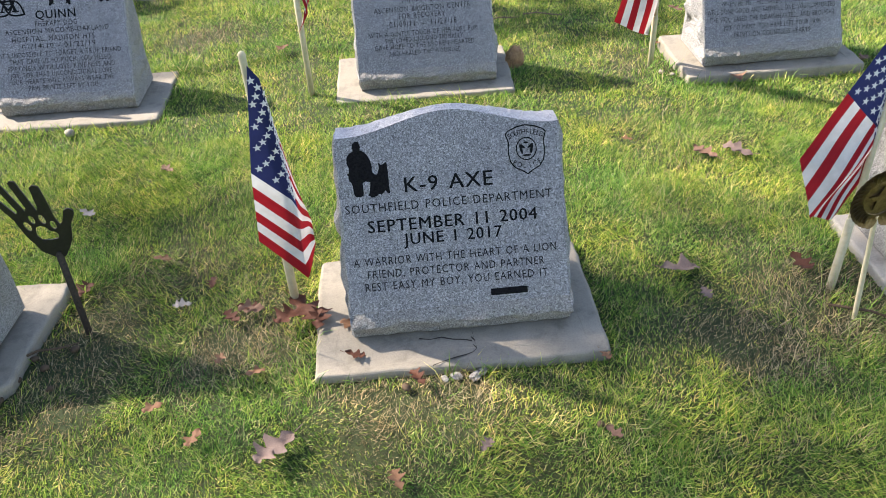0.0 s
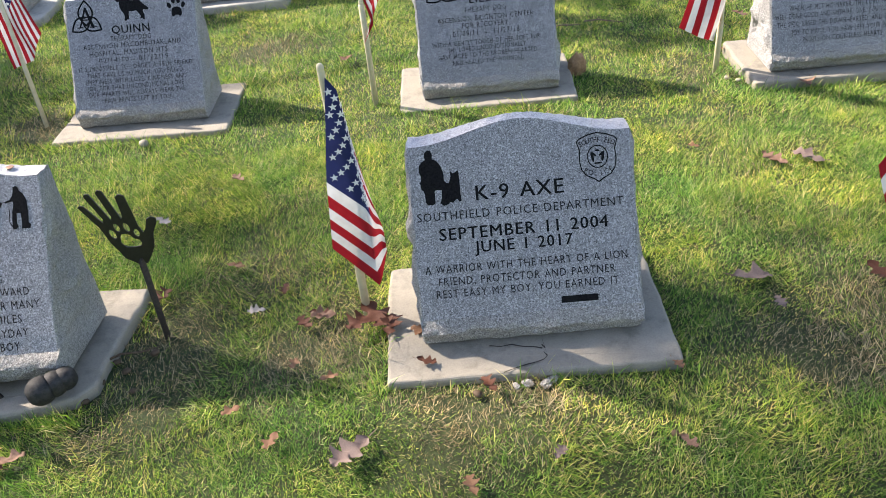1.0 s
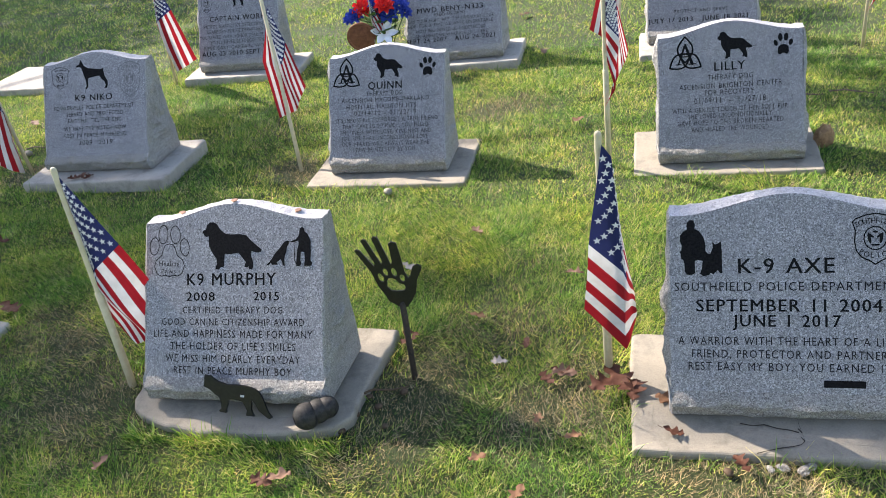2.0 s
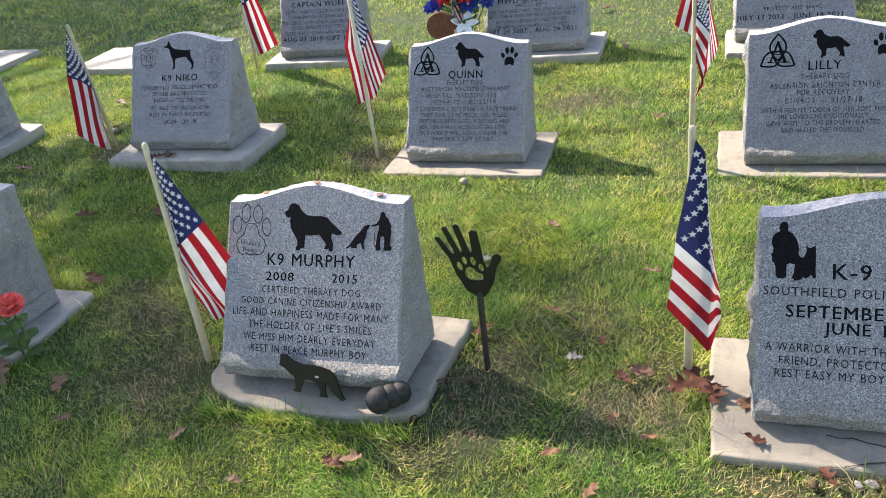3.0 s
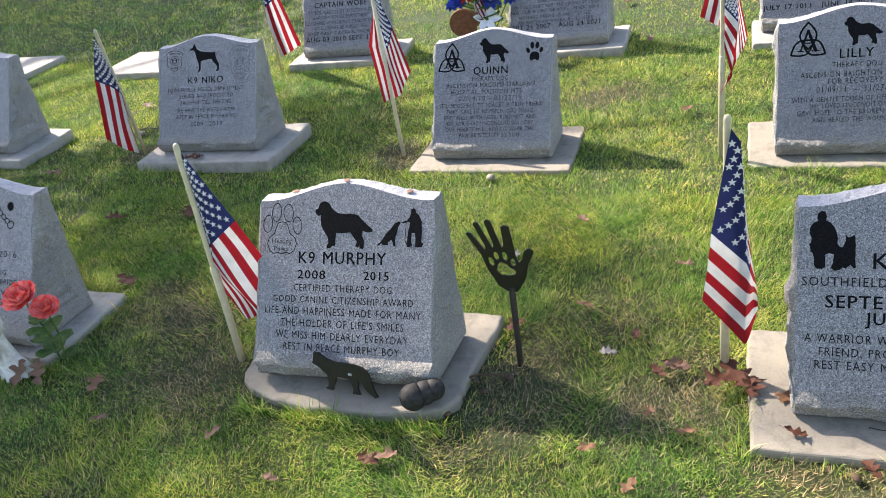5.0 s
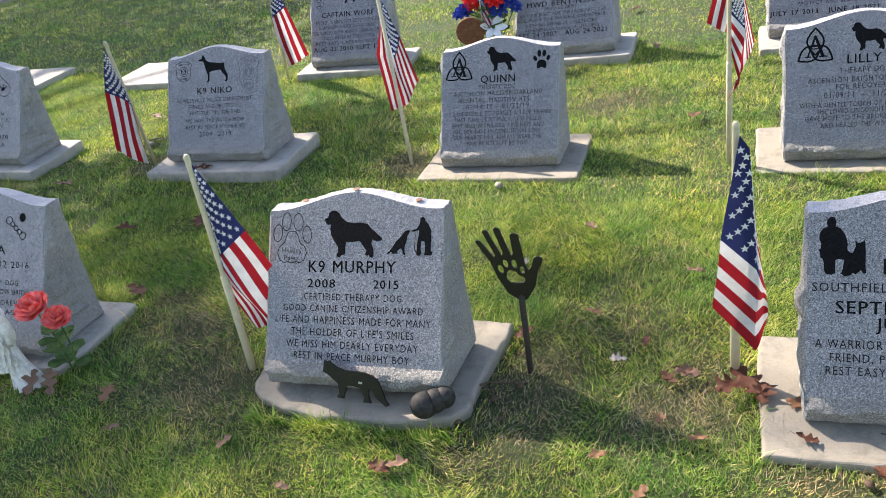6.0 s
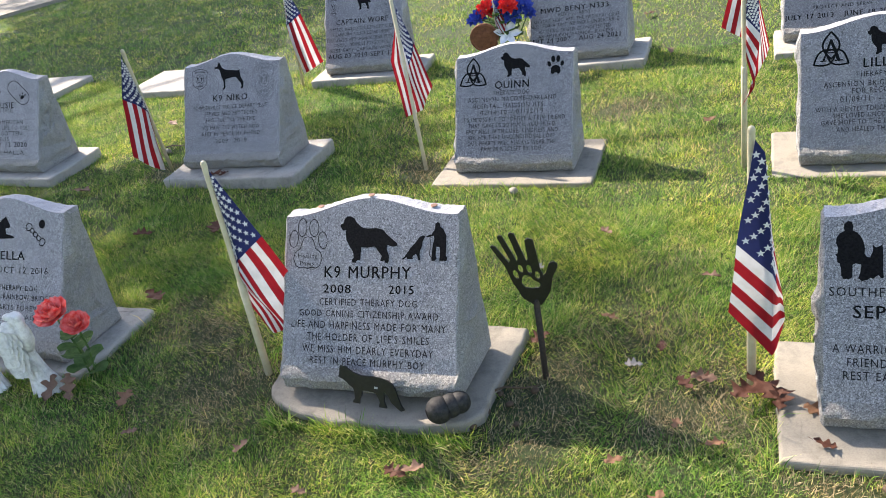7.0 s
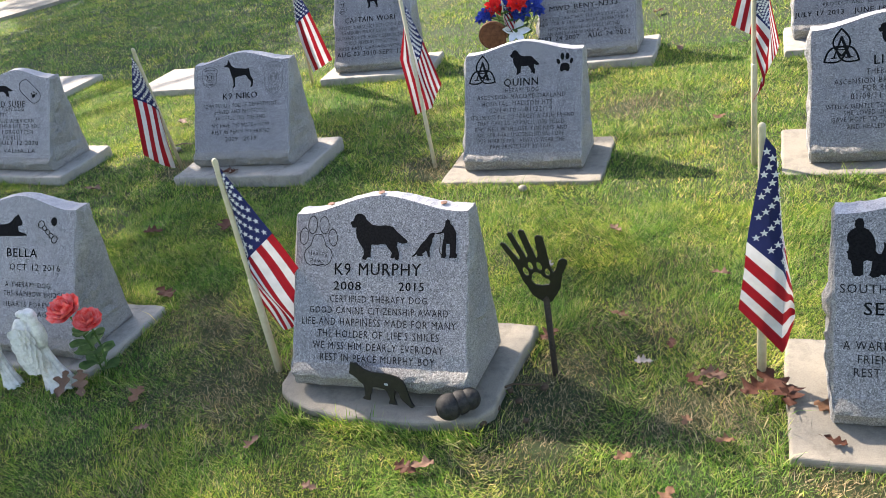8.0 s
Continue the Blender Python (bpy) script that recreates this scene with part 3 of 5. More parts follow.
for j in range(len(ys) - 1):
    for i in range(len(xs) - 1):
        k = j * len(xs) + i
        faces.append((k, k + 1, k + 1 + len(xs), k + len(xs)))
tagged(mesh_object("ground", verts, faces, m.m, smooth=True), "lawn soil with thatch under short grass", "ground", kind="structure")


# ---- bare cement slabs of the row behind, and the distant walk ----
for x, y in ((-4.52, 3.0), (-6.02, 3.02)):
    plinth((x, y, 0.045, 0, 0, 0), 0.55, 0.52, 0.06, 0.1, 0.1, M_SLAB_GREY, "bare pale cement slab without a stone", seed=x)
bm = bmesh.new()
bmesh.ops.create_cube(bm, size=1)
for v in bm.verts:
    v.co = Vector((v.co.x * 30, v.co.y * 1.6, v.co.z * 0.12))
bmesh.ops.bevel(bm, geom=bm.edges[:], offset=0.02, segments=2, affect="EDGES")
walkway = part("pavement", bm, M_SLAB, None)
walkway.matrix_world = pose(-9.9, 8.1, -0.02, 0, 0, 68)
tagged(walkway, "pale concrete walk beyond the lawn", "pavement", kind="structure")


# ---- lawn ----
def blades(name, seed, count, x0, x1, y0, y1, tall, wide, flat, material, keep, spots=None, simple=False):
    rng = np.random.default_rng(seed)
    p = np.stack([rng.uniform(x0, x1, count), rng.uniform(y0, y1, count)], 1)
    if spots is not None:
        p = spots
    ok = keep(p, rng)
    for key, (place, width, (pd, pf, ml, mr)) in STONES.items():
        c, s = math.cos(radians(place[5])), math.sin(radians(place[5]))
        dx, dy = p[:, 0] - place[0], p[:, 1] - place[1]
        lx, ly = dx * c + dy * s, -dx * s + dy * c
        if key == "mur":
            ok &= ~((lx > -0.38 - 0.3 * np.minimum(0, ly)) & (lx < 0.37) & (ly < 0.4) & (ly > -0.112 + 0.5 * np.maximum(0, lx - 0.17) + 0.55 * np.maximum(0, -lx - 0.22)))
            continue
        ok &= ~((lx > -width / 2 - ml) & (lx < width / 2 + mr) & (ly > -pf) & (ly < pd - pf))
    for sx, sy in ((-4.52, 3.0), (-6.02, 3.02)):
        ok &= ~((abs(p[:, 0] - sx) < 0.375) & (p[:, 1] > sy - 0.06) & (p[:, 1] < sy + 0.46))
    p = p[ok]
    n = len(p)
    px, py = p[:, 0], p[:, 1]
    clump, tuft = field(px, py, 2.6, 11), field(px, py, 12, 5)
    h = tall * rng.uniform(0.4, 1.25, n) * (1 + 0.45 * clump + 0.7 * tuft)
    turn = field(px, py, 5, 8) * 4 + rng.uniform(-2.4, 2.4, n)
    lean = flat * np.sqrt(rng.uniform(0.05, 1, n))
    face = rng.uniform(0, np.pi, n)
    d = np.stack([np.cos(turn), np.sin(turn)], 1)
    w = np.stack([np.cos(face), np.sin(face)], 1) * (wide * rng.uniform(0.6, 1.25, n))[:, None]
    z0 = rise(px, py) - 0.01
    base = np.c_[p, z0]
    mid = np.c_[p + d * (h * 0.5 * np.sin(lean * 0.75))[:, None], z0 + h * 0.6 * np.cos(lean * 0.75)]
    tip = np.c_[p + d * (h * np.sin(lean) * 1.05)[:, None], z0 + 0.006 + h * np.maximum(0.08, np.cos(lean)) * 0.95]
    w3 = np.c_[w, np.zeros(n)]
    v = np.stack([base - w3 / 2, base + w3 / 2, mid + w3 * 0.42, mid - w3 * 0.42, tip], 1).reshape(-1, 3)
    if simple:
        v = np.stack([base - w3 / 2, base + w3 / 2, tip], 1).reshape(-1, 3)
    k = np.arange(n)[:, None] * 5
    loops = np.arange(3 * n) if simple else np.concatenate([k + np.array([0, 1, 2, 3]), k + np.array([3, 2, 4])], 1).reshape(-1)
    me = bpy.data.meshes.new(name)
    me.vertices.add(len(v))
    me.vertices.foreach_set("co", v.astype(np.float32).ravel())
    me.loops.add(len(loops))
    me.loops.foreach_set("vertex_index", loops.astype(np.int32))
    me.polygons.add(n if simple else 2 * n)
    starts = np.arange(n) * 3 if simple else (np.arange(n)[:, None] * 7 + np.array([0, 4])).ravel()
    me.polygons.foreach_set("loop_start", starts.astype(np.int32))
    me.update(calc_edges=True)
    me.materials.append(material)
    return new(name, me)


def leafy(name, stops, patch, rough=0.55, through_light=0.35):
    """Thin plant matter: colour by piece, a slow change over the ground, light coming through."""
    m = Mat(name, rough=rough, spec=0.3)
    geo = m.node("ShaderNodeNewGeometry")
    own = m.ramp(geo.outputs["Random Per Island"], stops)
    slow = m.ramp(m.noise(2.1, 5, 0.65), patch)
    col = m.mix(1.0, own, slow, "MULTIPLY")
    col = m.mix(1.0, col, m.ramp(m.noise(11, 3, 0.6), [(0.34, (0.78, 0.84, 0.85)), (0.66, (1.25, 1.16, 1.05))]), "MULTIPLY")
    m.color(col)
    tr = m.node("ShaderNodeBsdfTranslucent")
    m.link(col, tr.inputs[0])
    mx = m.node("ShaderNodeMixShader", Fac=through_light)
    m.link(m.b.outputs[0], mx.inputs[1])
    m.link(tr.outputs[0], mx.inputs[2])
    m.link(mx.outputs[0], m.t.nodes["Material Output"].inputs[0])
    return m.m


M_GRASS = leafy("grass_blades", [(0.0, (0.035, 0.10, 0.016)), (0.3, (0.105, 0.235, 0.036)), (0.62, (0.225, 0.37, 0.06)), (0.82, (0.38, 0.47, 0.11)), (0.93, (0.50, 0.47, 0.20)), (1.0, (0.64, 0.54, 0.31))],
                [(0.36, (0.76, 1.0, 0.88)), (0.5, (1.22, 1.15, 1.06)), (0.64, (1.78, 1.45, 1.14))], through_light=0.3)
M_STRAW = leafy("dry_straw", [(0.0, (0.09, 0.07, 0.04)), (0.5, (0.30, 0.24, 0.14)), (1.0, (0.56, 0.47, 0.31))], [(0.3, (0.9, 0.9, 0.9)), (0.7, (1.1, 1.08, 1.0))], 0.8, 0.15)
WORN = [(-1.0, 0.0, 0.35), (-1.1, -0.2, 0.22), (-2.1, -0.12, 0.32), (-0.75, 0.35, 0.25), (0.75, -0.1, 0.3), (-0.1, -0.24, 0.36), (-0.56, 0.06, 0.3), (-1.02, 0.2, 0.3), (-1.98, -0.04, 0.28), (-2.35, 0.2, 0.4), (1.05, 0.05, 0.36), (-1.1, 2.45, 0.32), (-0.95, -0.05, 0.3), (-2.0, 1.62, 0.25), (-3.5, 1.65, 0.2), (0.9, 1.75, 0.3)]


def worn(p):
    out = np.zeros(len(p))
    for cx, cy, r in WORN:
        out = np.maximum(out, 1.2 - np.hypot(p[:, 0] - cx, (p[:, 1] - cy) * 1.2) / r)
    rag = field(p[:, 0], p[:, 1], 7, 3) + 0.5 * field(p[:, 0], p[:, 1], 19, 6)
    base = field(p[:, 0], p[:, 1], 1.9, 21)
    return np.clip(out + 0.5 * rag, 0, 1) * 0.95 + np.clip(base - 0.1, 0, 1) * 0.45


lawn = []
green = lambda p, rng: rng.uniform(0, 1, len(p)) > worn(p)
dry = lambda p, rng: rng.uniform(0, 1, len(p)) < worn(p) * 0.95 + 0.12
lawn.append(blades("grass_near", 1, 660000, -3.4, 2.0, -1.0, 1.25, 0.030, 0.0029, 1.48, M_GRASS, green, simple=True))
lawn.append(blades("grass_middle", 2, 480000, -6.2, 2.8, 1.25, 3.4, 0.027, 0.0040, 1.45, M_GRASS, green, simple=True))
lawn.append(blades("grass_far", 3, 480000, -13.0, 3.6, 3.4, 10.0, 0.030, 0.0060, 1.35, M_GRASS, green, simple=True))
lawn.append(blades("grass_beyond", 7, 190000, -13.0, 10.0, -7.0, -1.0, 0.055, 0.020, 1.3, M_GRASS, green, simple=True))
lawn.append(blades("grass_beside", 8, 130000, 2.0, 10.0, -1.0, 10.0, 0.055, 0.020, 1.3, M_GRASS, lambda p, rng: green(p, rng) & ((p[:, 1] < 1.25) | (p[:, 0] > 2.8)) & ((p[:, 1] < 3.4) | (p[:, 0] > 3.6)), simple=True))
lawn.append(blades("grass_outer", 10, 100000, -13.0, -6.2, -1.0, 3.4, 0.040, 0.010, 1.15, M_GRASS, lambda p, rng: green(p, rng) & ((p[:, 1] > 1.25) | (p[:, 0] < -7.5)), simple=True))


def fringe(seed, count):
    """Places just outside the slabs, where the mower leaves longer grass."""
    rng = np.random.default_rng(seed)
    out = []
    for loop, mid in FOOT[:13]:
        for k in rng.integers(0, len(loop), count):
            px, py = loop[k]
            d = math.hypot(px - mid.x, py - mid.y)
            o = 0.012 + abs(rng.normal(0, 0.018))
            if noise.noise(Vector((px * 6, py * 6, 30))) > -0.15:
                out.append((px + (px - mid.x) / d * o + rng.normal(0, 0.008), py + (py - mid.y) / d * o + rng.normal(0, 0.008)))
    for cx, cy, n, r in ((-2.56, -0.1, 220, 0.06), (1.1, 0.03, 160, 0.06), (-1.99, 0.1, 120, 0.06), (0.98, 1.66, 120, 0.06), (-0.36, 0.04, 60, 0.03)):
        out += [(cx + rng.normal(0, r), cy + rng.normal(0, r)) for _ in range(n)]
    out += [(rng.uniform(-1.86, -1.18), -0.196 - abs(rng.normal(0, 0.014))) for _ in range(700)]
    return np.array(out)


lawn.append(blades("grass_fringe", 9, 0, 0, 1, 0, 1, 0.056, 0.0030, 1.25, M_GRASS, lambda p, rng: np.ones(len(p), bool), fringe(3, 420)))
lawn.append(blades("grass_side", 6, 110000, -7.5, -3.4, -1.0, 1.25, 0.036, 0.004, 1.2, M_GRASS, green, simple=True))
for ob in lawn:
    tagged(ob, "short green lawn grass with yellowing blades", "grass", kind="stuff")
straw = [blades("straw_near", 4, 300000, -3.4, 2.0, -1.0, 1.25, 0.031, 0.0024, 1.5, M_STRAW, dry, simple=True),
         blades("straw_middle", 5, 130000, -6.2, 2.8, 1.25, 3.4, 0.04, 0.0036, 1.45, M_STRAW, dry, simple=True)]
for ob in straw:
    tagged(ob, "dry brown thatch lying in the lawn", "thatch", kind="stuff")


# ---- small flags on poles ----
m = Mat("flag_cloth", rough=0.75, spec=0.2)
uv = m.node("ShaderNodeSeparateXYZ")
m.link(m.co.outputs["UV"], uv.inputs[0])


def calc(op, a, b):
    n = m.node("ShaderNodeMath")
    n.operation = op
    for i, v in enumerate((a, b)):
        if isinstance(v, (int, float)):
            n.inputs[i].default_value = v
        else:
            m.link(v, n.inputs[i])
    return n.outputs[0]


stripe = calc("LESS_THAN", calc("FRACT", calc("MULTIPLY", uv.outputs[1], 6.5), 0), 0.5)
canton = calc("MULTIPLY", calc("LESS_THAN", uv.outputs[0], 0.4), calc("LESS_THAN", uv.outputs[1], 7 / 13))
cloth = m.mix(stripe, (0.55, 0.55, 0.56), (0.27, 0.011, 0.018))
cloth = m.mix(canton, cloth, (0.016, 0.022, 0.085))
cloth = m.mix(1.0, cloth, m.ramp(m.noise(30, 4), [(0.3, (0.86, 0.86, 0.86)), (0.7, (1.06, 1.06, 1.06))]), "MULTIPLY")
m.color(cloth)
weave = m.noise(900, 1)
m.bump(weave, 0.15, 0.0006)
tr = m.node("ShaderNodeBsdfTranslucent")
m.link(cloth, tr.inputs[0])
mx = m.node("ShaderNodeMixShader", Fac=0.35)
m.link(m.b.outputs[0], mx.inputs[1])
m.link(tr.outputs[0], mx.inputs[2])
m.link(mx.outputs[0], m.t.nodes["Material Output"].inputs[0])
M_FLAG = m.m
M_STAR = Mat("star_white", (0.6, 0.6, 0.6), 0.8).m
m = Mat("pole_wood", rough=0.6)
m.color(m.ramp(m.noise(40, 5), [(0.3, (0.42, 0.37, 0.24)), (0.7, (0.54, 0.49, 0.35))]))
M_POLE = m.m
M_POLE_GREY = Mat("pole_grey_plastic", (0.42, 0.43, 0.45), 0.5).m


def lathe(profile, n=16, bend=None):
    """A bmesh turned round z from (radius, height) pairs."""
    bm = bmesh.new()
    rings = []
    for r, z in profile:
        ring = []
        for i in range(n):
            t = 2 * math.pi * i / n
            ring.append(bm.verts.new((r * math.cos(t), r * math.sin(t), z)))
        rings.append(ring)
    for a, b in zip(rings, rings[1:]):
        for i in range(n):
            bm.faces.new((a[i], a[(i + 1) % n], b[(i + 1) % n], b[i]))
    bm.faces.new(rings[0][::-1])
    bm.faces.new(rings[-1])
    return bm


# How the cloth hangs: places (across, down the pole, towards the viewer) for fly 0, 0.4, 1 and hoist 0, 7/13, 1.
HANG = {
    "draped": (((0.0, 0.0, 0.012), (-0.045, 0.28, 0.02), (-0.066, 0.50, 0.02)), ((0.022, 0.035, 0.012), (0.04, 0.37, 0.03), (0.042, 0.64, 0.03)), ((0.042, 0.28, -0.035), (0.078, 0.50, -0.035), (0.078, 0.56, -0.025))),
    "swept": (((0.004, 0.0, 0.0), (0.004, 0.03, 0.0), (0.0, 0.06, -0.01)), ((0.115, 0.225, 0.01), (0.004, 0.305, 0.0), (0.002, 0.46, -0.014)), ((0.175, 0.41, -0.01), (0.12, 0.565, 0.01), (0.04, 0.57, -0.02))),
    "hanging": (((0.006, 0.0, 0.0), (0.002, 0.05, 0.006), (0.0, 0.07, -0.012)), ((0.085, 0.22, 0.0), (-0.022, 0.29, 0.02), (0.0, 0.31, -0.014)), ((0.165, 0.56, -0.01), (0.02, 0.63, 0.02), (0.05, 0.60, -0.014))),
    "behind": (((0.01, 0.02, -0.014), (-0.01, 0.08, -0.016), (-0.02, 0.1, -0.016)), ((0.06, 0.20, -0.014), (0.01, 0.30, -0.03), (-0.07, 0.26, -0.016)), ((0.105, 0.42, -0.016), (0.03, 0.52, -0.03), (-0.055, 0.54, -0.02))),
    "folded": (((0.006, 0.0, 0.0), (0.0, 0.2, 0.014), (0.0, 0.36, 0.014)), ((0.045, 0.12, 0.01), (0.05, 0.26, 0.014), (0.03, 0.48, 0.016)), ((0.09, 0.33, -0.01), (0.06, 0.40, 0.012), (-0.02, 0.56, 0.014))),
}


def flag(base, top, hang, across, label, side=1, folds=2.2, size=1.0, start=0.02, sleeve=0.36, grey=False, pole_r=0.0095, group="small flags by the stones"):
    b, t = Vector(base), Vector(top)
    ob = thing("flag", Matrix.Translation(b), label, "flag", group)
    axis = (t - b).normalized()
    length = (t - b).length
    up = axis.to_track_quat("Z", "Y").to_matrix().to_4x4()
    shaft = lathe([(pole_r * 1.05, -0.08), (pole_r, length * 0.5), (pole_r * 0.95, length - 0.012), (pole_r * 0.95, length - 0.010)], 12)
    shaft.transform(up)
    part("pole", shaft, M_POLE_GREY if grey else M_POLE, ob, smooth=True)
    knob = lathe([(pole_r * 0.9, -0.012), (pole_r * 0.98, -0.008), (pole_r * 0.98, 0.0), (pole_r * 0.75, 0.006), (pole_r * 0.3, 0.009)], 12)
    knob.transform(Matrix.Translation(axis * length) @ up)
    part("finial", knob, M_POLE_GREY if grey else M_POLE, ob, smooth=True)
    if sleeve:
        sl = lathe([(pole_r * 1.3, -0.1), (pole_r * 1.3, sleeve), (pole_r * 1.05, sleeve + 0.004)], 14)
        sl.transform(up)
        part("sleeve", sl, M_POLE, ob, smooth=True)
    sx = Vector((math.cos(radians(across)), math.sin(radians(across)), 0)) * side
    sx = (sx - axis * sx.dot(axis)).normalized()
    out = axis.cross(sx) * (-1 if side > 0 else 1)
    if out.y > 0:
        out = -out
    P = HANG[hang]
    us, vs = {"draped": ((0, 0.15, 1), (0, 7 / 13, 1)), "swept": ((0, 0.4, 1), (0, 0.33, 1)), "hanging": ((0, 0.4, 1), (0, 0.45, 1))}.get(hang, ((0, 0.4, 1), (0, 7 / 13, 1)))

    def cloth_at(u, v):
        i, j = (0 if u < us[1] else 1), (0 if v < vs[1] else 1)
        fu, fv = (u - us[i]) / (us[i + 1] - us[i]), (v - vs[j]) / (vs[j + 1] - vs[j])
        q = [(P[i][j][k] * (1 - fu) + P[i + 1][j][k] * fu) * (1 - fv) + (P[i][j + 1][k] * (1 - fu) + P[i + 1][j + 1][k] * fu) * fv for k in range(3)]
        grow = min(1.0, (u + v) * 0.9)
        n = q[2] + 0.011 * grow * math.sin(folds * 2 * math.pi * (v * 0.8 + u * 0.35)) + 0.005 * grow * math.sin(9 * u + 5 * v)
        d = length - start - q[1] * size
        return axis * d + sx * (q[0] * size + pole_r * 0.7) + out * (n + 0.004)

    nu, nv = 40, 39
    verts = [cloth_at(i / nu, j / nv) for j in range(nv + 1) for i in range(nu + 1)]
    faces = [(j * (nu + 1) + i, j * (nu + 1) + i + 1, (j + 1) * (nu + 1) + i + 1, (j + 1) * (nu + 1) + i) for j in range(nv) for i in range(nu)]
    cl = mesh_object("cloth", verts, faces, M_FLAG, ob, smooth=True)
    layer = cl.data.uv_layers.new(name="UVMap")
    for loop in cl.data.loops:
        k = loop.vertex_index
        layer.data[loop.index].uv = ((k % (nu + 1)) / nu, (k // (nu + 1)) / nv)
    sv = []
    for r in range(9):
        for c in range(6 - r % 2):
            u, v = 0.4 * (2 * c + 1 + r % 2) / 12, 7 / 13 * (r + 1) / 10
            p = cloth_at(u, v)
            du = (cloth_at(u + 0.02, v) - cloth_at(u - 0.02, v))
            dv = (cloth_at(u, v + 0.02) - cloth_at(u, v - 0.02))
            nrm = du.cross(dv)
            if nrm.length < 1e-7:
                continue
            nrm.normalize()
            if nrm.dot(out) < 0:
                nrm = -nrm
            e1 = (axis - nrm * axis.dot(nrm)).normalized()
            e2 = e1.cross(nrm)
            rad = min(0.0112 * size, 0.75 * math.sqrt(du.length * dv.length))
            k0 = len(sv)
            for q in range(10):
                a = math.pi * q / 5
                rr = rad if q % 2 == 0 else rad * 0.4
                sv.append(p + (e1 * math.cos(a) + e2 * math.sin(a)) * rr + nrm * 0.0016)
            mesh_object("star", sv[k0:], [tuple(range(10))], M_STAR, cl)
    return ob


FL = "small stars-and-stripes cloth flag hanging from a pale wooden pole"
flag((-0.463, 0.165, 0.0), (-0.479, 0.127, 0.783), "draped", 8, "stars-and-stripes cloth flag draped over a pale wooden pole", grey=False, sleeve=0.42)
flag((-1.965, 0.025, 0.0), (-2.004, 0.085, 0.735), "swept", 12, "stars-and-stripes cloth flag swept off a leaning wooden pole", sleeve=0.34)
flag((-1.987, 1.640, 0.0), (-2.136, 1.922, 0.76), "behind", 10, "faded stars-and-stripes flag bunched behind a leaning wooden pole", sleeve=0.0)
flag((-0.514, 1.640, 0.0), (-0.53, 1.60, 0.86), "folded", 6, "faded stars-and-stripes flag folded round a pale wooden pole", sleeve=0.44)
flag((-3.50, 1.62, 0.0), (-3.392, 1.44, 0.74), "hanging", 14, "stars-and-stripes cloth flag hanging from a tilted pole", side=-1, size=1.14, sleeve=0.0)
flag((-3.40, 3.02, 0.0), (-3.36, 2.98, 0.74), "hanging", 10, FL, sleeve=0.0)
flag((1.075, 0.101, 0.0), (1.185, 0.26, 0.78), "swept", 0, "bright stars-and-stripes flag swept to one side of a leaning pole", side=-1, sleeve=0.2, size=1.03)
flag((0.994, 1.709, 0.0), (0.93, 1.55, 0.80), "hanging", 0, FL, side=-1, sleeve=0.25)
flag((-0.50, 3.05, 0.0), (-0.50, 3.02, 0.78), "hanging", 0, FL, side=-1, sleeve=0.0)
flag((0.822, 3.116, 0.0), (0.80, 3.08, 0.78), "folded", 0, FL, sleeve=0.0)
flag((1.16, 3.00, 0.04), (1.14, 2.99, 0.30), "hanging", 20, "tiny stars-and-stripes flag on a thin stick", side=-1, size=0.33, sleeve=0.0, pole_r=0.003)
flag((-1.98, 3.05, 0.0), (-1.99, 3.07, 0.47), "swept", 10, "tiny stars-and-stripes flag among artificial flowers", size=0.36, sleeve=0.0, pole_r=0.003)


# ---- black steel garden stake: an open palm with a paw cut out of it ----
def plate(name, outer, holes, thick, material, parent):
    """A flat plate from an outline with holes, standing in the xz plane."""
    cu = bpy.data.curves.new(name, "CURVE")
    cu.dimensions, cu.fill_mode, cu.extrude = "2D", "BOTH", thick / 2
    for loop in [outer] + holes:
        sp = cu.splines.new("POLY")
        sp.points.add(len(loop) - 1)
        for q, (x, y) in zip(sp.points, loop):
            q.co = (x, y, 0, 1)
        sp.use_cyclic_u = True
    tmp = bpy.data.objects.new(name, cu)
    me = bpy.data.meshes.new_from_object(tmp)
    bpy.data.objects.remove(tmp)
    bpy.data.curves.remove(cu)
    me.transform(Matrix.Rotation(radians(90), 4, "X"))
    me.materials.clear()
    me.materials.append(material)
    ob = new(name, me)
    if parent is not None:
        ob.parent = parent
    return ob


m = Mat("black_painted_steel", rough=0.5, spec=0.4)
m.color(m.ramp(m.noise(90, 4), [(0.4, (0.005, 0.005, 0.005)), (0.8, (0.014, 0.014, 0.014))]))
m.b.inputs["Roughness"].default_value = 0.42
M_STEEL = m.m
m = Mat("rusty_rod", rough=0.8)
m.color(m.ramp(m.noise(120, 5), [(0.35, (0.012, 0.010, 0.009)), (0.75, (0.05, 0.035, 0.025))]))
M_ROD = m.m
PALM = [(40, 130), (52, 124), (70, 130), (134, 214), (142, 200), (86, 84), (94, 74), (114, 76), (178, 206), (186, 190), (148, 72), (160, 62), (182, 68), (231, 208), (241, 194), (235, 102), (252, 92), (280, 100),
        (292, 170), (302, 250), (316, 284), (332, 270), (352, 222), (376, 212), (400, 224), (398, 242), (366, 292), (350, 360), (322, 402), (290, 440), (246, 440), (186, 402), (166, 362), (140, 320), (112, 240)]
palm = [((x - 260) * 0.00051, (440 - y) * 0.00063) for x, y in PALM]
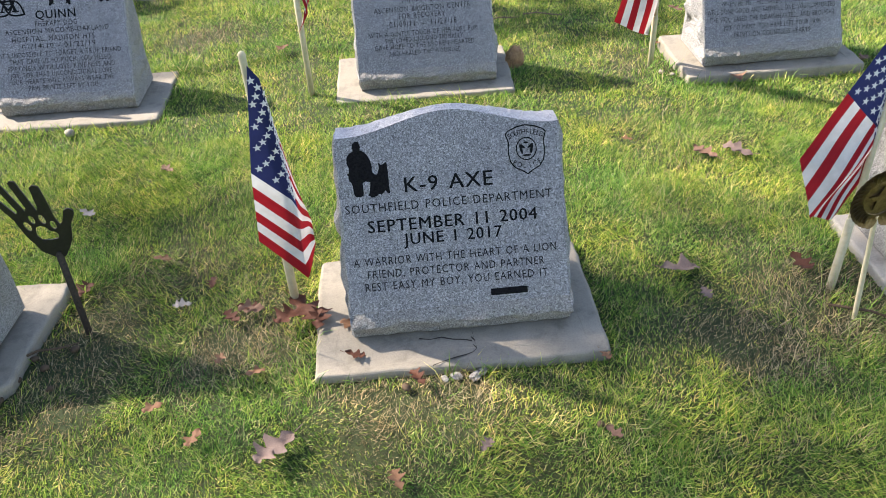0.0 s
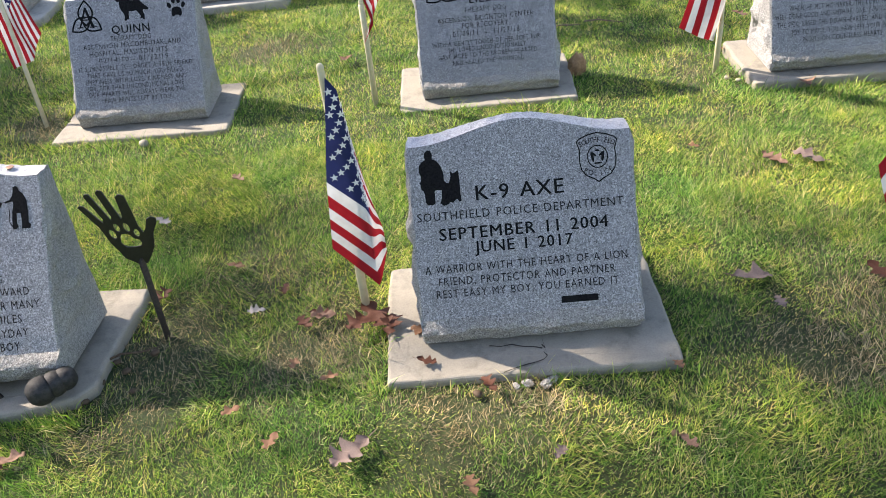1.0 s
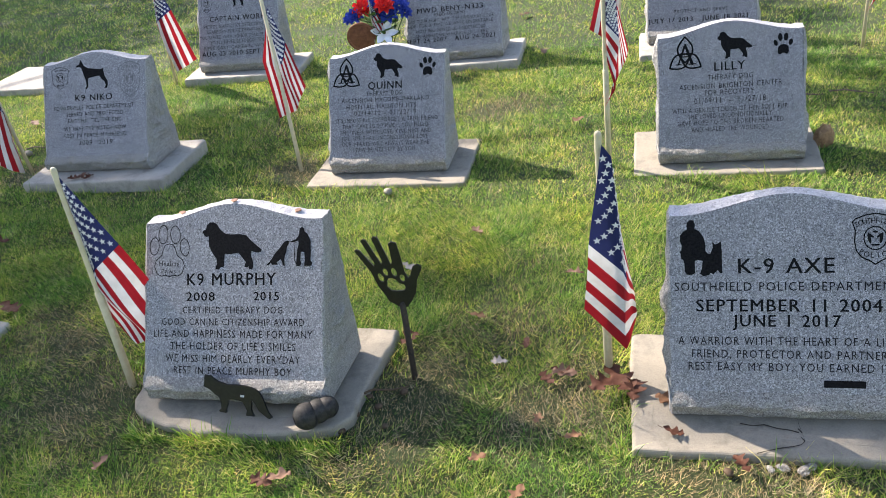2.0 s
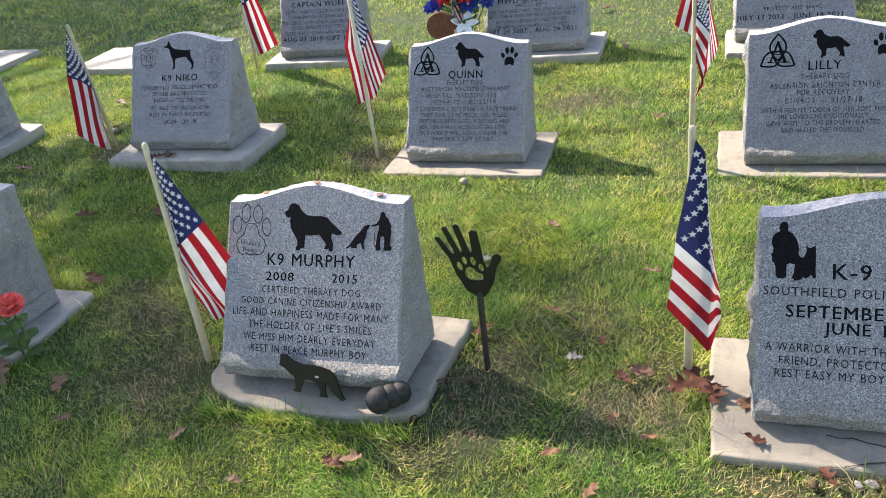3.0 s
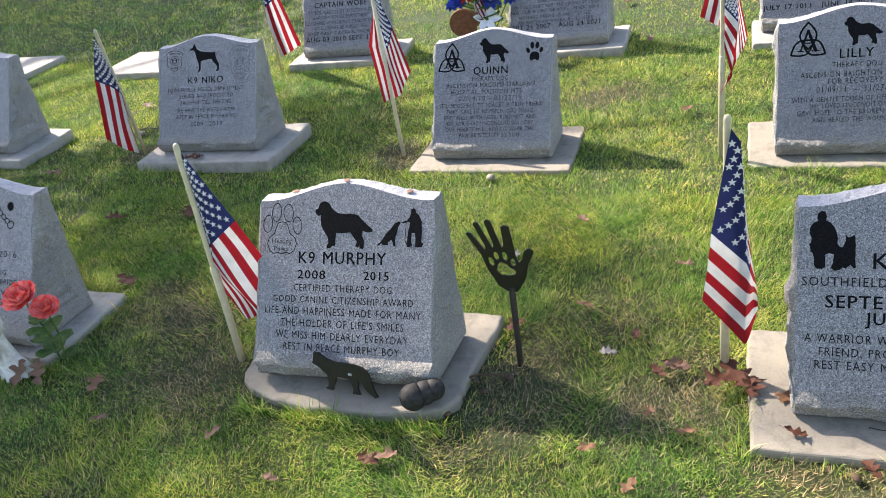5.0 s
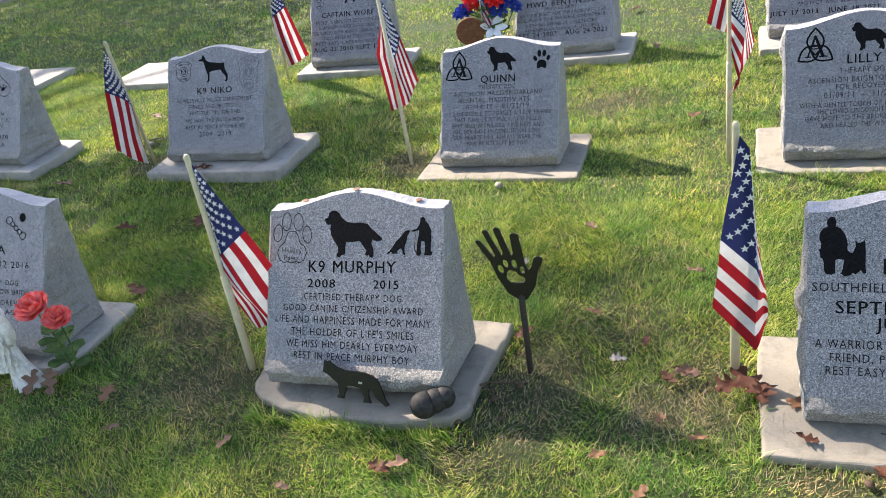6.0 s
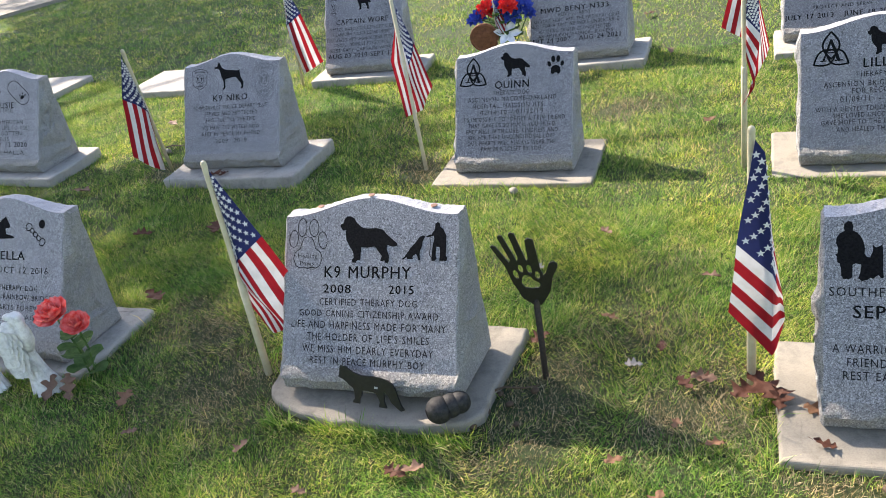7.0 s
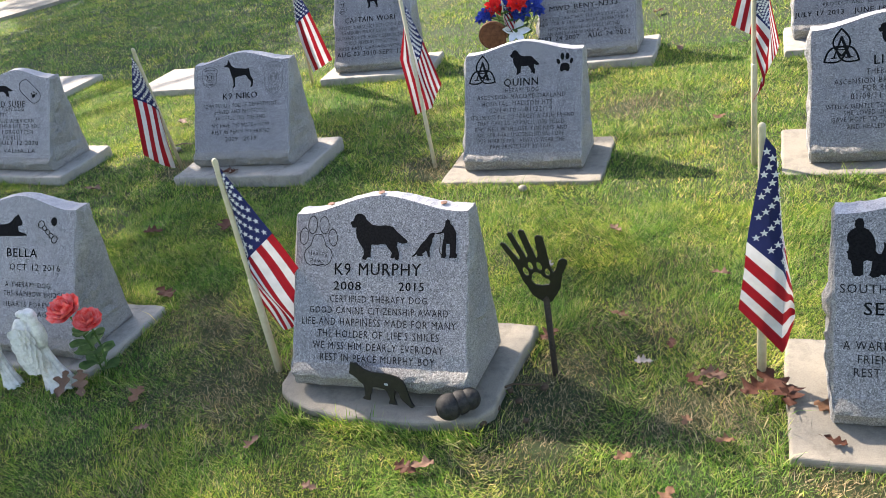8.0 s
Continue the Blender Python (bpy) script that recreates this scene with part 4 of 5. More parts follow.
pads = [[((x - 260) * 0.00051, (440 - y) * 0.00063) for x, y in loop] for loop in (
    [(190, 324), (196, 294), (206, 282), (224, 280), (244, 288), (262, 308), (288, 318), (294, 334), (284, 348), (250, 351), (210, 347)],
    ellipse(164, 276, 14, 24, -22, 14), ellipse(194, 247, 13, 21, -18, 14), ellipse(242, 250, 14, 23, -16, 14), ellipse(284, 282, 14, 20, -8, 14))]
stake = thing("garden_stake", pose(-1.045, 0.125, 0.0, 0, 0, 6), "black steel stake shaped as an open palm with a paw cut-out", "garden stake")
hp = plate("palm_plate", palm, pads, 0.004, M_STEEL, stake)
hp.location = (0, 0, 0.262)
rod = lathe([(0.0095, -0.1), (0.0095, 0.1), (0.0095, 0.27), (0.006, 0.275)], 10)
part("rod", rod, M_ROD, stake, "rusty black rod", smooth=True)
for bx, bz in ((0.002, 0.276),):
    bolt = lathe([(0.005, 0), (0.005, 0.003), (0.002, 0.005)], 8)
    bolt.transform(Matrix.Translation((bx, -0.003, bz)) @ Matrix.Rotation(radians(90), 4, "X"))
    part("bolt", bolt, M_ROD, stake)

# ---- black cut-out dog and rubber toy on the slab ----
WOLF = boxed([(432, 62), (440, 70), (462, 64), (472, 78), (500, 100), (545, 114), (600, 110), (650, 112), (690, 124), (714, 144), (728, 180), (740, 230), (752, 272), (768, 300), (750, 310), (730, 292), (700, 262),
              (686, 222), (668, 196), (666, 222), (660, 260), (672, 304), (630, 304), (632, 292), (638, 270), (628, 240), (618, 214), (570, 206), (546, 210), (540, 240), (526, 276), (524, 300), (490, 298), (484, 290),
              (500, 272), (500, 230), (494, 200), (470, 180), (450, 156), (430, 146), (416, 138), (424, 116), (426, 90)])
cut = thing("dog_cutout", pose(-1.508, -0.128, 0.040, -14, 0, -4), "flat black metal dog cut-out leaning on the headstone", "ornament")
plate("silhouette", [(x * 0.215, 0.061 + y * 0.122) for x, y in WOLF], [], 0.006, M_STEEL, cut)
bm = bmesh.new()
bmesh.ops.create_cube(bm, size=1)
bm.transform(Matrix.Translation((0.02, -0.005, 0.066)) @ Matrix.Diagonal((0.011, 0.002, 0.006, 1)))
part("label_plate", bm, M_POLE_GREY, cut)
m = Mat("black_rubber", rough=0.66, spec=0.3)
m.color(m.ramp(m.noise(70, 5), [(0.4, (0.012, 0.012, 0.012)), (0.8, (0.05, 0.048, 0.045))]))
m.bump(m.noise(200, 3), 0.3, 0.001)
M_RUBBER = m.m
toy = thing("rubber_toy", pose(-1.262, -0.14, 0.079, 0, 88, 38), "black lobed rubber dog toy lying on the slab", "dog toy")
lobes = []
for cz, r, t0, t1 in ((-0.024, 0.039, 22, 125), (0.010, 0.035, 62, 125), (0.038, 0.0325, 64, 158)):
    for k in range(11):
        t = radians(t0 + (t1 - t0) * k / 10)
        lobes.append((r * math.sin(t), cz - r * math.cos(t)))
part("toy_body", lathe(lobes, 24), M_RUBBER, toy, smooth=True)
# Flat black disc painted as the shade inside the toy's opening.
bm = lathe([(0.0150, -0.0606), (0.010, -0.0600)], 14)
part("hole_shade_disc", bm, M_INK, toy)

# ---- coins left along a stone's top ----
M_COIN = Mat("tarnished_copper", (0.22, 0.12, 0.075), 0.45, 0.8).m
for u in (-0.62, 0.02, 0.7):
    p = made["mur"].matrix_world @ Vector((u * 0.29, 0.262, SHOULDER + crest(u, 0.045) + 0.005))
    coin = thing("coin", Matrix.Translation(p), "small tarnished copper coin on the stone's top", "coin", "coins on a headstone")
    part("disc", lathe([(0.0095, 0), (0.0105, 0.0005), (0.0105, 0.0018), (0.0095, 0.0022)], 16), M_COIN, coin)


# ---- fallen oak leaves ----
def leaf_mat(name, a, b):
    m = Mat(name, rough=0.7, spec=0.25)
    m.color(m.ramp(m.noise(60, 5, 0.7), [(0.3, a), (0.7, b)]))
    m.bump(m.noise(140, 3), 0.4, 0.001)
    return m.m


M_LEAF = {"brown": leaf_mat("leaf_brown", (0.05, 0.018, 0.010), (0.115, 0.043, 0.023)), "bleached": leaf_mat("leaf_bleached", (0.24, 0.20, 0.165), (0.42, 0.37, 0.32)), "tan": leaf_mat("leaf_tan", (0.12, 0.066, 0.042), (0.21, 0.125, 0.085)),
          "pale": leaf_mat("leaf_pale", (0.115, 0.078, 0.066), (0.21, 0.155, 0.13)), "orange": leaf_mat("leaf_orange", (0.13, 0.062, 0.03), (0.23, 0.125, 0.07))}


def leaf_mesh(seed):
    rng = random.Random(seed)
    n, verts, faces = 26, [], []
    curl, bend, lobes = rng.uniform(0.25, 0.9), rng.uniform(-0.5, 0.6), rng.choice((2.5, 3.0, 3.5))
    for i in range(n + 1):
        f = i / n
        env = 0.36 * math.sin(math.pi * min(1, f * 0.96 + 0.03)) ** 0.75
        for side in (-1, -0.5, 0, 0.5, 1):
            cut = 0.5 + 0.5 * math.sin(2 * math.pi * lobes * f + 0.6 * (side > 0) - 0.8)
            w = env * (0.36 + 0.70 * cut * rng.uniform(0.85, 1.1)) * side
            skew = abs(side) * env * 0.35
            z = curl * w * w * 1.6 + bend * (f - 0.5) ** 2 * 0.5 + 0.03 * math.sin(9 * f + 3 * side + seed)
            verts.append((w, f - 0.5 + skew, z))
    for i in range(n):
        for k in range(4):
            a = i * 5 + k
            faces.append((a, a + 1, a + 6, a + 5))
    k = len(verts)
    for y, z in ((-0.5, 0.0), (-0.72, 0.05)):
        verts += [(-0.008, y, z), (0.008, y, z), (0.008, y, z + 0.014), (-0.008, y, z + 0.014)]
    for a, b in ((0, 1), (1, 2), (2, 3), (3, 0)):
        faces.append((k + a, k + b, k + 4 + b, k + 4 + a))
    low = min(v[2] for v in verts)
    me = bpy.data.meshes.new("leaf")
    me.from_pydata([(x, y, z - low) for x, y, z in verts], [], faces)
    me.polygons.foreach_set("use_smooth", [True] * len(me.polygons))
    return me


LEAF_MESHES = {(t, i): leaf_mesh(i + 7 * len(t)) for t in M_LEAF for i in range(4)}
for (t, i), me in LEAF_MESHES.items():
    me.materials.append(M_LEAF[t])
LEAF_WORDS = {"bleached": "small bleached oak leaf lying on the grass", "brown": "curled dark brown oak leaf lying on the lawn", "tan": "dry tan oak leaf lying on the lawn", "pale": "pale pinkish dry oak leaf on the grass", "orange": "small orange-brown leaf on the grass"}
LEAF_COUNT = 0


def leaves(tone, size, z, *spots, tip=0):
    global LEAF_COUNT
    for x, y in spots:
        LEAF_COUNT += 1
        ob = new("leaf", LEAF_MESHES[(tone, LEAF_COUNT % 4)])
        k = LEAF_COUNT * 2.399
        ob.matrix_world = pose(x, y, z, 7 * math.sin(k) + tip, 8 * math.cos(2 * k), math.degrees(k) if not tip else 25 * math.sin(5 * k)) @ Matrix.Scale(size * (1 + 0.18 * math.sin(3 * k)), 4)
        tagged(ob, LEAF_WORDS[tone], "leaf", "fallen leaves")


leaves("pale", 0.105, 0.02, (-0.47, -0.37), (0.66, 0.2), (1.08, 0.87))
leaves("pale", 0.058, 0.02, (0.7, 0.08), (0.02, -0.41))
leaves("bleached", 0.062, 0.025, (-0.79, 0.185), (-1.21, 0.72))
leaves("orange", 0.05, 0.02, (-0.19, -0.49), (-0.67, -0.32), (-0.55, -0.11), (0.71, 1.01), (0.36, -0.14), (-0.65, -0.05), (-0.79, -0.21), (-0.9, 0.43))
leaves("tan", 0.09, 0.02, (0.96, 0.87), (1.31, 1.5), (1.91, 1.6), (-0.59, 0.15), (1.3, 2.35), (-0.97, 3.27), (-1.2, 4.17), (-3.91, 1.35), (-4.01, 2.34))
leaves("brown", 0.10, 0.02, (1.02, 0.19), (-1.1, 0.29), (-3.15, 0.9), (-2.71, 0.4), (-2.78, 0.96), (-5.8, 3.43))
leaves("tan", 0.07, 0.02, (-1.31, -0.33))
leaves("brown", 0.08, 0.02, (-1.35, -0.35))
leaves("brown", 0.15, 0.035, (-0.435, 0.115))
leaves("brown", 0.10, 0.03, (-0.39, 0.075), (-0.47, 0.10))
leaves("brown", 0.055, 0.02, (-0.6, 0.16), (-0.64, 0.12), (-0.72, 0.29))
leaves("tan", 0.115, 0.028, (-2.705, -0.19), (-2.635, -0.175), tip=38)
leaves("tan", 0.12, 0.03, (-2.87, -0.10))
leaves("orange", 0.075, 0.02, (-2.39, -0.19), (-0.68, 2.13), (1.1, 1.9), (-0.3, 0.05))
leaves("brown", 0.07, 0.06, (-3.09, 1.49), (-3.05, 1.47), (-3.12, 1.46))
leaves("brown", 0.05, 0.027, (-0.29, -0.08), (-0.13, -0.18))
leaves("tan", 0.055, 0.02, (-1.85, -0.33), (-2.26, -0.33), (-1.59, -0.46), (0.32, -0.4), (-0.2, 0.6), (0.3, 0.9), (-0.6, 0.7), (-1.0, 1.0), (0.1, -0.62))

# ---- cracks and rubble of the broken slab ----
M_CRACK = Mat("crack_dirt", (0.035, 0.03, 0.024), 0.95).m
axe_slab = next(o for o in bpy.data.objects if o.name == "plinth")


def crack(points, wide):
    verts, faces = [], []
    for i, (x, y) in enumerate(points):
        w = wide * (0.5 + 0.7 * abs(math.sin(5.1 * i + 1)))
        verts += [(x - w / 3, y - w, 0.0008), (x + w / 3, y + w, 0.0008)]
        if i:
            k = 2 * i
            faces.append((k - 2, k, k + 1, k - 1))
    mesh_object("crack", verts, faces, M_CRACK, axe_slab)


crack([(-0.09, -0.134), (-0.06, -0.122), (-0.03, -0.112), (0.0, -0.105), (0.018, -0.098), (0.03, -0.085), (0.022, -0.07), (0.028, -0.055), (0.02, -0.04)], 0.002)
crack([(-0.12, -0.028), (-0.09, -0.035), (-0.06, -0.03), (-0.03, -0.042), (0.0, -0.047), (0.02, -0.055)], 0.002)
crack([(0.03, -0.085), (0.028, -0.06), (0.024, -0.02), (0.026, 0.0)], 0.0008)
for i, (x, y, r) in enumerate(((-0.03, -0.162, 0.014), (0.02, -0.166, 0.016), (0.04, -0.152, 0.012), (-0.06, -0.17, 0.010))):
    bm = bmesh.new()
    bmesh.ops.create_icosphere(bm, subdivisions=2, radius=r)
    for v in bm.verts:
        v.co = Vector((v.co.x * 1.2, v.co.y * 0.8, v.co.z * 0.5)) * (1 + 0.6 * noise.noise(v.co * 70 + Vector((i, 0, 0))))
    chunk = part("rubble", bm, M_NOSE, None)
    chunk.matrix_world = pose(x, y, 0.004, 0, 0, 40 * i)
    tagged(chunk, "broken grey cement chunk beside the cracked slab", "rubble", "cement rubble")

# ---- pebbles, acorns ----
def pebble(x, y, r, material, label, category, name="pebble"):
    bm = bmesh.new()
    bmesh.ops.create_icosphere(bm, subdivisions=2, radius=r)
    for v in bm.verts:
        v.co = Vector((v.co.x * 1.25, v.co.y, v.co.z * 0.75)) * (1 + 0.25 * noise.noise(v.co * (1.2 / r) + Vector((x, y, 0))))
    ob = part(name, bm, material, None, smooth=True)
    ob.matrix_world = pose(x, y, r * 0.5, 0, 0, 300 * x)
    tagged(ob, label, category, category + "s on the lawn")


M_ACORN = leaf_mat("acorn_brown", (0.05, 0.032, 0.02), (0.11, 0.075, 0.045))
for x, y, r in ((-1.47, 1.372, 0.02), (1.02, 1.62, 0.012), (1.06, 1.59, 0.010), (-3.74, 1.9, 0.022)):
    pebble(x, y, r, M_SLAB, "pale round pebble in the grass", "pebble")
for x, y, r in ((-1.18, -0.06, 0.016), (-1.12, -0.02, 0.014), (-1.16, 0.02, 0.013), (-1.06, 0.05, 0.015), (-0.16, -0.19, 0.014), (0.3, -0.36, 0.013), (-1.2, -0.13, 0.015), (-1.08, -0.1, 0.012)):
    pebble(x, y, r * 0.75, M_ACORN, "dark brown acorn lying in the thatch", "acorn", "acorn")


# ---- artificial roses and winged figurines by a stone ----
def petal(bm, base, out, up, size, cup, n=5, broad=0.62, end=0.66):
    """A cupped petal growing from base along out."""
    out, up = Vector(out).normalized(), Vector(up).normalized()
    side = out.cross(up)
    grid = []
    for i in range(n + 1):
        f = i / n
        w = size * broad * math.sin(math.pi * min(0.985, 0.16 + end * f))
        row = []
        for k in (-1, -0.5, 0, 0.5, 1):
            p = Vector(base) + out * size * f * (1 - 0.25 * cup * f) + up * size * (cup * f * f * 0.9 + 0.14 * k * k) + side * w * k
            row.append(bm.verts.new(p))
        grid.append(row)
    for a, b in zip(grid, grid[1:]):
        for k in range(4):
            bm.faces.new((a[k], a[k + 1], b[k + 1], b[k]))


def blossom(name, at, size, material, parent, rings=((3, 0.45, 2.6), (5, 0.7, 1.5), (6, 1.0, 0.7), (6, 1.15, 0.25)), tilt=(0, 0), broad=0.62, end=0.66):
    bm = bmesh.new()
    for r, (count, s, cup) in enumerate(rings):
        for i in range(count):
            t = 2 * math.pi * i / count + r * 0.6
            petal(bm, (0.06 * size * math.cos(t), 0.06 * size * math.sin(t), 0.02 * size * r), (math.cos(t), math.sin(t), 0), (0, 0, 1), size * s * 0.5, cup, 5, broad, end)
    bm.transform(Matrix.Translation(at) @ pose(0, 0, 0, tilt[0], tilt[1], 20))
    return part(name, bm, material, parent, smooth=True)


def tube(points, radius):
    bm = bmesh.new()
    rings = []
    for i, p in enumerate(points):
        d = (Vector(points[min(i + 1, len(points) - 1)]) - Vector(points[max(i - 1, 0)])).normalized()
        m3 = d.to_track_quat("Z", "Y").to_matrix()
        r = radius[i] if isinstance(radius, (list, tuple)) else radius
        rings.append([bm.verts.new(Vector(p) + m3 @ Vector((r * math.cos(2 * math.pi * k / 8), r * math.sin(2 * math.pi * k / 8), 0))) for k in range(8)])
    for a, b in zip(rings, rings[1:]):
        for k in range(8):
            bm.faces.new((a[k], a[(k + 1) % 8], b[(k + 1) % 8], b[k]))
    return bm


def silk(name, a, b):
    m = Mat(name, rough=0.7, spec=0.2)
    m.color(m.ramp(m.noise(45, 3), [(0.35, a), (0.7, b)]))
    return m.m


M_ROSE, M_GREEN = silk("red_silk", (0.74, 0.06, 0.045), (0.88, 0.33, 0.30)), silk("plastic_leaf_green", (0.035, 0.085, 0.02), (0.09, 0.17, 0.045))
rose = thing("artificial_roses", pose(-2.615, -0.09, -0.02), "two red artificial roses with green leaves in the grass", "artificial flowers")
blossom("rose_blossom", (-0.045, 0.0, 0.285), 0.10, M_ROSE, rose, tilt=(22, -8))
blossom("rose_blossom", (0.04, -0.005, 0.255), 0.078, M_ROSE, rose, tilt=(24, 14))
for p, q in (((0, 0, -0.03), (-0.045, 0, 0.285)), ((0.01, 0, -0.03), (0.04, -0.005, 0.255))):
    mid = ((p[0] + q[0]) / 2 + 0.012, 0.004, 0.15)
    part("stem", tube([p, mid, q], 0.0035), M_GREEN, rose, smooth=True)
for i in range(12):
    bm = bmesh.new()
    t, h = 2.4 * i, 0.05 + 0.016 * i
    petal(bm, (0.005 * math.cos(t), 0.005 * math.sin(t), h), (math.cos(t), math.sin(t), 0.6), (0, 0, 1), 0.075 - 0.002 * i, -0.35)
    part("rose_leaf", bm, M_GREEN, rose, smooth=True)
m = Mat("white_resin", rough=0.75)
m.color(m.ramp(m.noise(40, 6, 0.7), [(0.3, (0.42, 0.41, 0.38)), (0.55, (0.68, 0.67, 0.64)), (0.8, (0.78, 0.78, 0.76))]))
m.bump(m.noise(120, 3), 0.5, 0.002)
M_RESIN = m.m


def figurine(x, y, turn, tall):
    """A small winged garden statue seen from behind: folded wings over a flowing robe, all one body."""
    bm = bmesh.new()
    rows, n = 18, 36
    rings = []
    for i in range(rows + 1):
        f = i / rows
        r = 0.11 + 0.12 * (1 - f) ** 2.2
        sway = 0.10 * (1 - f) ** 1.5
        ring = []
        for k in range(n):
            t = 2 * math.pi * k / n
            fold = 1 + (0.16 - 0.1 * f) * math.sin(9 * t + 3 * f) + 0.05 * math.sin(16 * t - 2 * f)
            ring.append(bm.verts.new((sway + r * fold * math.cos(t), 0.8 * r * fold * math.sin(t), 0.66 * f)))
        rings.append(ring)
    for p, q in zip(rings, rings[1:]):
        for k in range(n):
            bm.faces.new((p[k], p[(k + 1) % n], q[(k + 1) % n], q[k]))
    bm.faces.new(rings[-1])
    for cx, cy, cz, rx, ry, rz in ((-0.07, -0.05, 0.66, 0.19, 0.12, 0.27), (0.10, -0.02, 0.72, 0.13, 0.12, 0.20), (0.06, 0.02, 0.91, 0.12, 0.11, 0.10), (0.15, -0.03, 0.88, 0.06, 0.07, 0.12), (0.0, -0.02, 0.97, 0.09, 0.06, 0.045)):
        g = bmesh.ops.create_icosphere(bm, subdivisions=3, radius=1.0)
        for v in g["verts"]:
            w = 1 + 0.07 * noise.noise(v.co * 4 + Vector((cx * 30, 0, 0)))
            v.co = Vector((cx + rx * v.co.x * w, cy + ry * v.co.y * w, cz + rz * v.co.z * w))
    for row in range(7):
        for k in range(5):
            px = -0.20 + 0.065 * k + 0.03 * (row % 2)
            pz = 0.86 - 0.075 * row - 0.02 * abs(k - 2)
            bow = 1 - ((px + 0.07) / 0.22) ** 2 - ((pz - 0.66) / 0.34) ** 2
            py = -0.05 - 0.13 * math.sqrt(max(0.02, bow))
            petal(bm, (px, py - 0.01, pz), (-0.15, -0.12, -1), (0, -1, 0.1), 0.10 + 0.008 * row, 0.10, 4)
    bm.transform(Matrix.Diagonal((tall * 0.85, tall * 0.85, tall * 1.2, 1)))
    ob = part("figurine", bm, M_RESIN, None, smooth=True)
    ob.matrix_world = pose(x, y, -0.004, 0, 0, turn)
    tagged(ob, "weathered white resin winged garden figurine in a robe", "figurine", "winged figurines")


figurine(-2.77, -0.165, 14, 0.265)
figurine(-2.975, -0.175, -20, 0.19)

# ---- bronze marker with a star in a wreath, on a rod ----
m = Mat("aged_bronze", rough=0.45, metal=0.85)
m.color(m.ramp(m.noise(60, 5, 0.7), [(0.3, (0.10, 0.065, 0.032)), (0.7, (0.24, 0.165, 0.085))]))
M_BRONZE = m.m
mark = thing("grave_marker", pose(1.075, -0.04, 0.0, 0, -6, 6), "round bronze wreath marker with a star on a thin rod", "marker")
part("rod", tube([(0, 0, -0.08), (0, 0, 0.15), (0, 0, 0.33)], [0.007, 0.007, 0.006]), M_POLE, mark, smooth=True)
face = lathe([(0.052, -0.003), (0.056, 0.0), (0.056, 0.004), (0.050, 0.005), (0.047, 0.003)], 40)
face.transform(Matrix.Translation((0, 0, 0.392)) @ Matrix.Rotation(radians(90), 4, "X"))
part("disc", face, M_BRONZE, mark)
for i in range(34):
    bm = bmesh.new()
    t = 2 * math.pi * i / 34
    o = Vector((math.cos(t), 0, math.sin(t)))
    tang = Vector((-math.sin(t), 0, math.cos(t))) * (1 if math.cos(t) > 0 else -1)
    petal(bm, Vector((0, -0.004, 0.392)) + o * 0.056, (o * 0.55 + tang).normalized(), (0, -1, 0), 0.034, 0.2, 4)
    part("wreath_leaf", bm, M_BRONZE, mark, smooth=True)
star = [((0.036 if q % 2 == 0 else 0.014) * math.sin(math.pi * q / 5), 0.392 + (0.036 if q % 2 == 0 else 0.014) * math.cos(math.pi * q / 5)) for q in range(10)]
sp = plate("star", star, [], 0.004, M_BRONZE, mark)
sp.location = (0, -0.008, 0)

# ---- round plaque and artificial bouquet between two stones ----
plaque = thing("plaque", pose(-2.07, 3.08, 0.0, 8, 0, 12), "round brown medallion plaque on a short stake", "plaque")
M_TERRA = silk("terracotta_brown", (0.13, 0.05, 0.028), (0.22, 0.095, 0.055))
d = lathe([(0.082, -0.008), (0.09, -0.004), (0.09, 0.008), (0.080, 0.011), (0.074, 0.006), (0.05, 0.007), (0.045, 0.009), (0.02, 0.010)], 36)
d.transform(Matrix.Translation((0, 0, 0.245)) @ Matrix.Rotation(radians(90), 4, "X"))
part("medallion", d, M_TERRA, plaque, smooth=False)
part("stake", tube([(0, 0.012, -0.08), (0, 0.012, 0.1), (0, 0.012, 0.2)], 0.006), M_ROD, plaque)
M_BLUE, M_RED, M_WHITE = silk("blue_silk", (0.02, 0.045, 0.27), (0.06, 0.11, 0.48)), silk("bright_red_silk", (0.62, 0.02, 0.02), (0.75, 0.06, 0.05)), silk("white_silk", (0.72, 0.72, 0.74), (0.82, 0.82, 0.83))
bouquet = thing("bouquet", pose(-1.97, 3.14, 0.0), "red, white and blue artificial flowers with green leaves", "artificial flowers")
for x, z, s, mt in ((-0.14, 0.35, 0.10, M_BLUE), (-0.09, 0.385, 0.12, M_RED), (0.0, 0.41, 0.09, M_BLUE), (0.06, 0.405, 0.11, M_RED), (0.07, 0.35, 0.12, M_BLUE), (0.14, 0.385, 0.11, M_BLUE), (0.02, 0.36, 0.07, M_RED), (-0.18, 0.33, 0.07, M_BLUE), (0.17, 0.34, 0.08, M_BLUE)):
    blossom("flower", (x, -0.03 * math.sin(30 * x), z), s, mt, bouquet, rings=((5, 0.5, 1.7), (8, 0.8, 0.9), (9, 1.0, 0.3), (8, 1.1, -0.1)), tilt=(38, 60 * x), broad=0.3, end=0.78)
    part("stem", tube([(0.02, 0, 0.0), (x * 0.5, 0, 0.18), (x, 0, z)], 0.003), M_GREEN, bouquet, smooth=True)
blossom("lily", (0.045, -0.06, 0.25), 0.17, M_WHITE, bouquet, rings=((6, 1.0, 0.35),), tilt=(62, 10), broad=0.27, end=0.83)
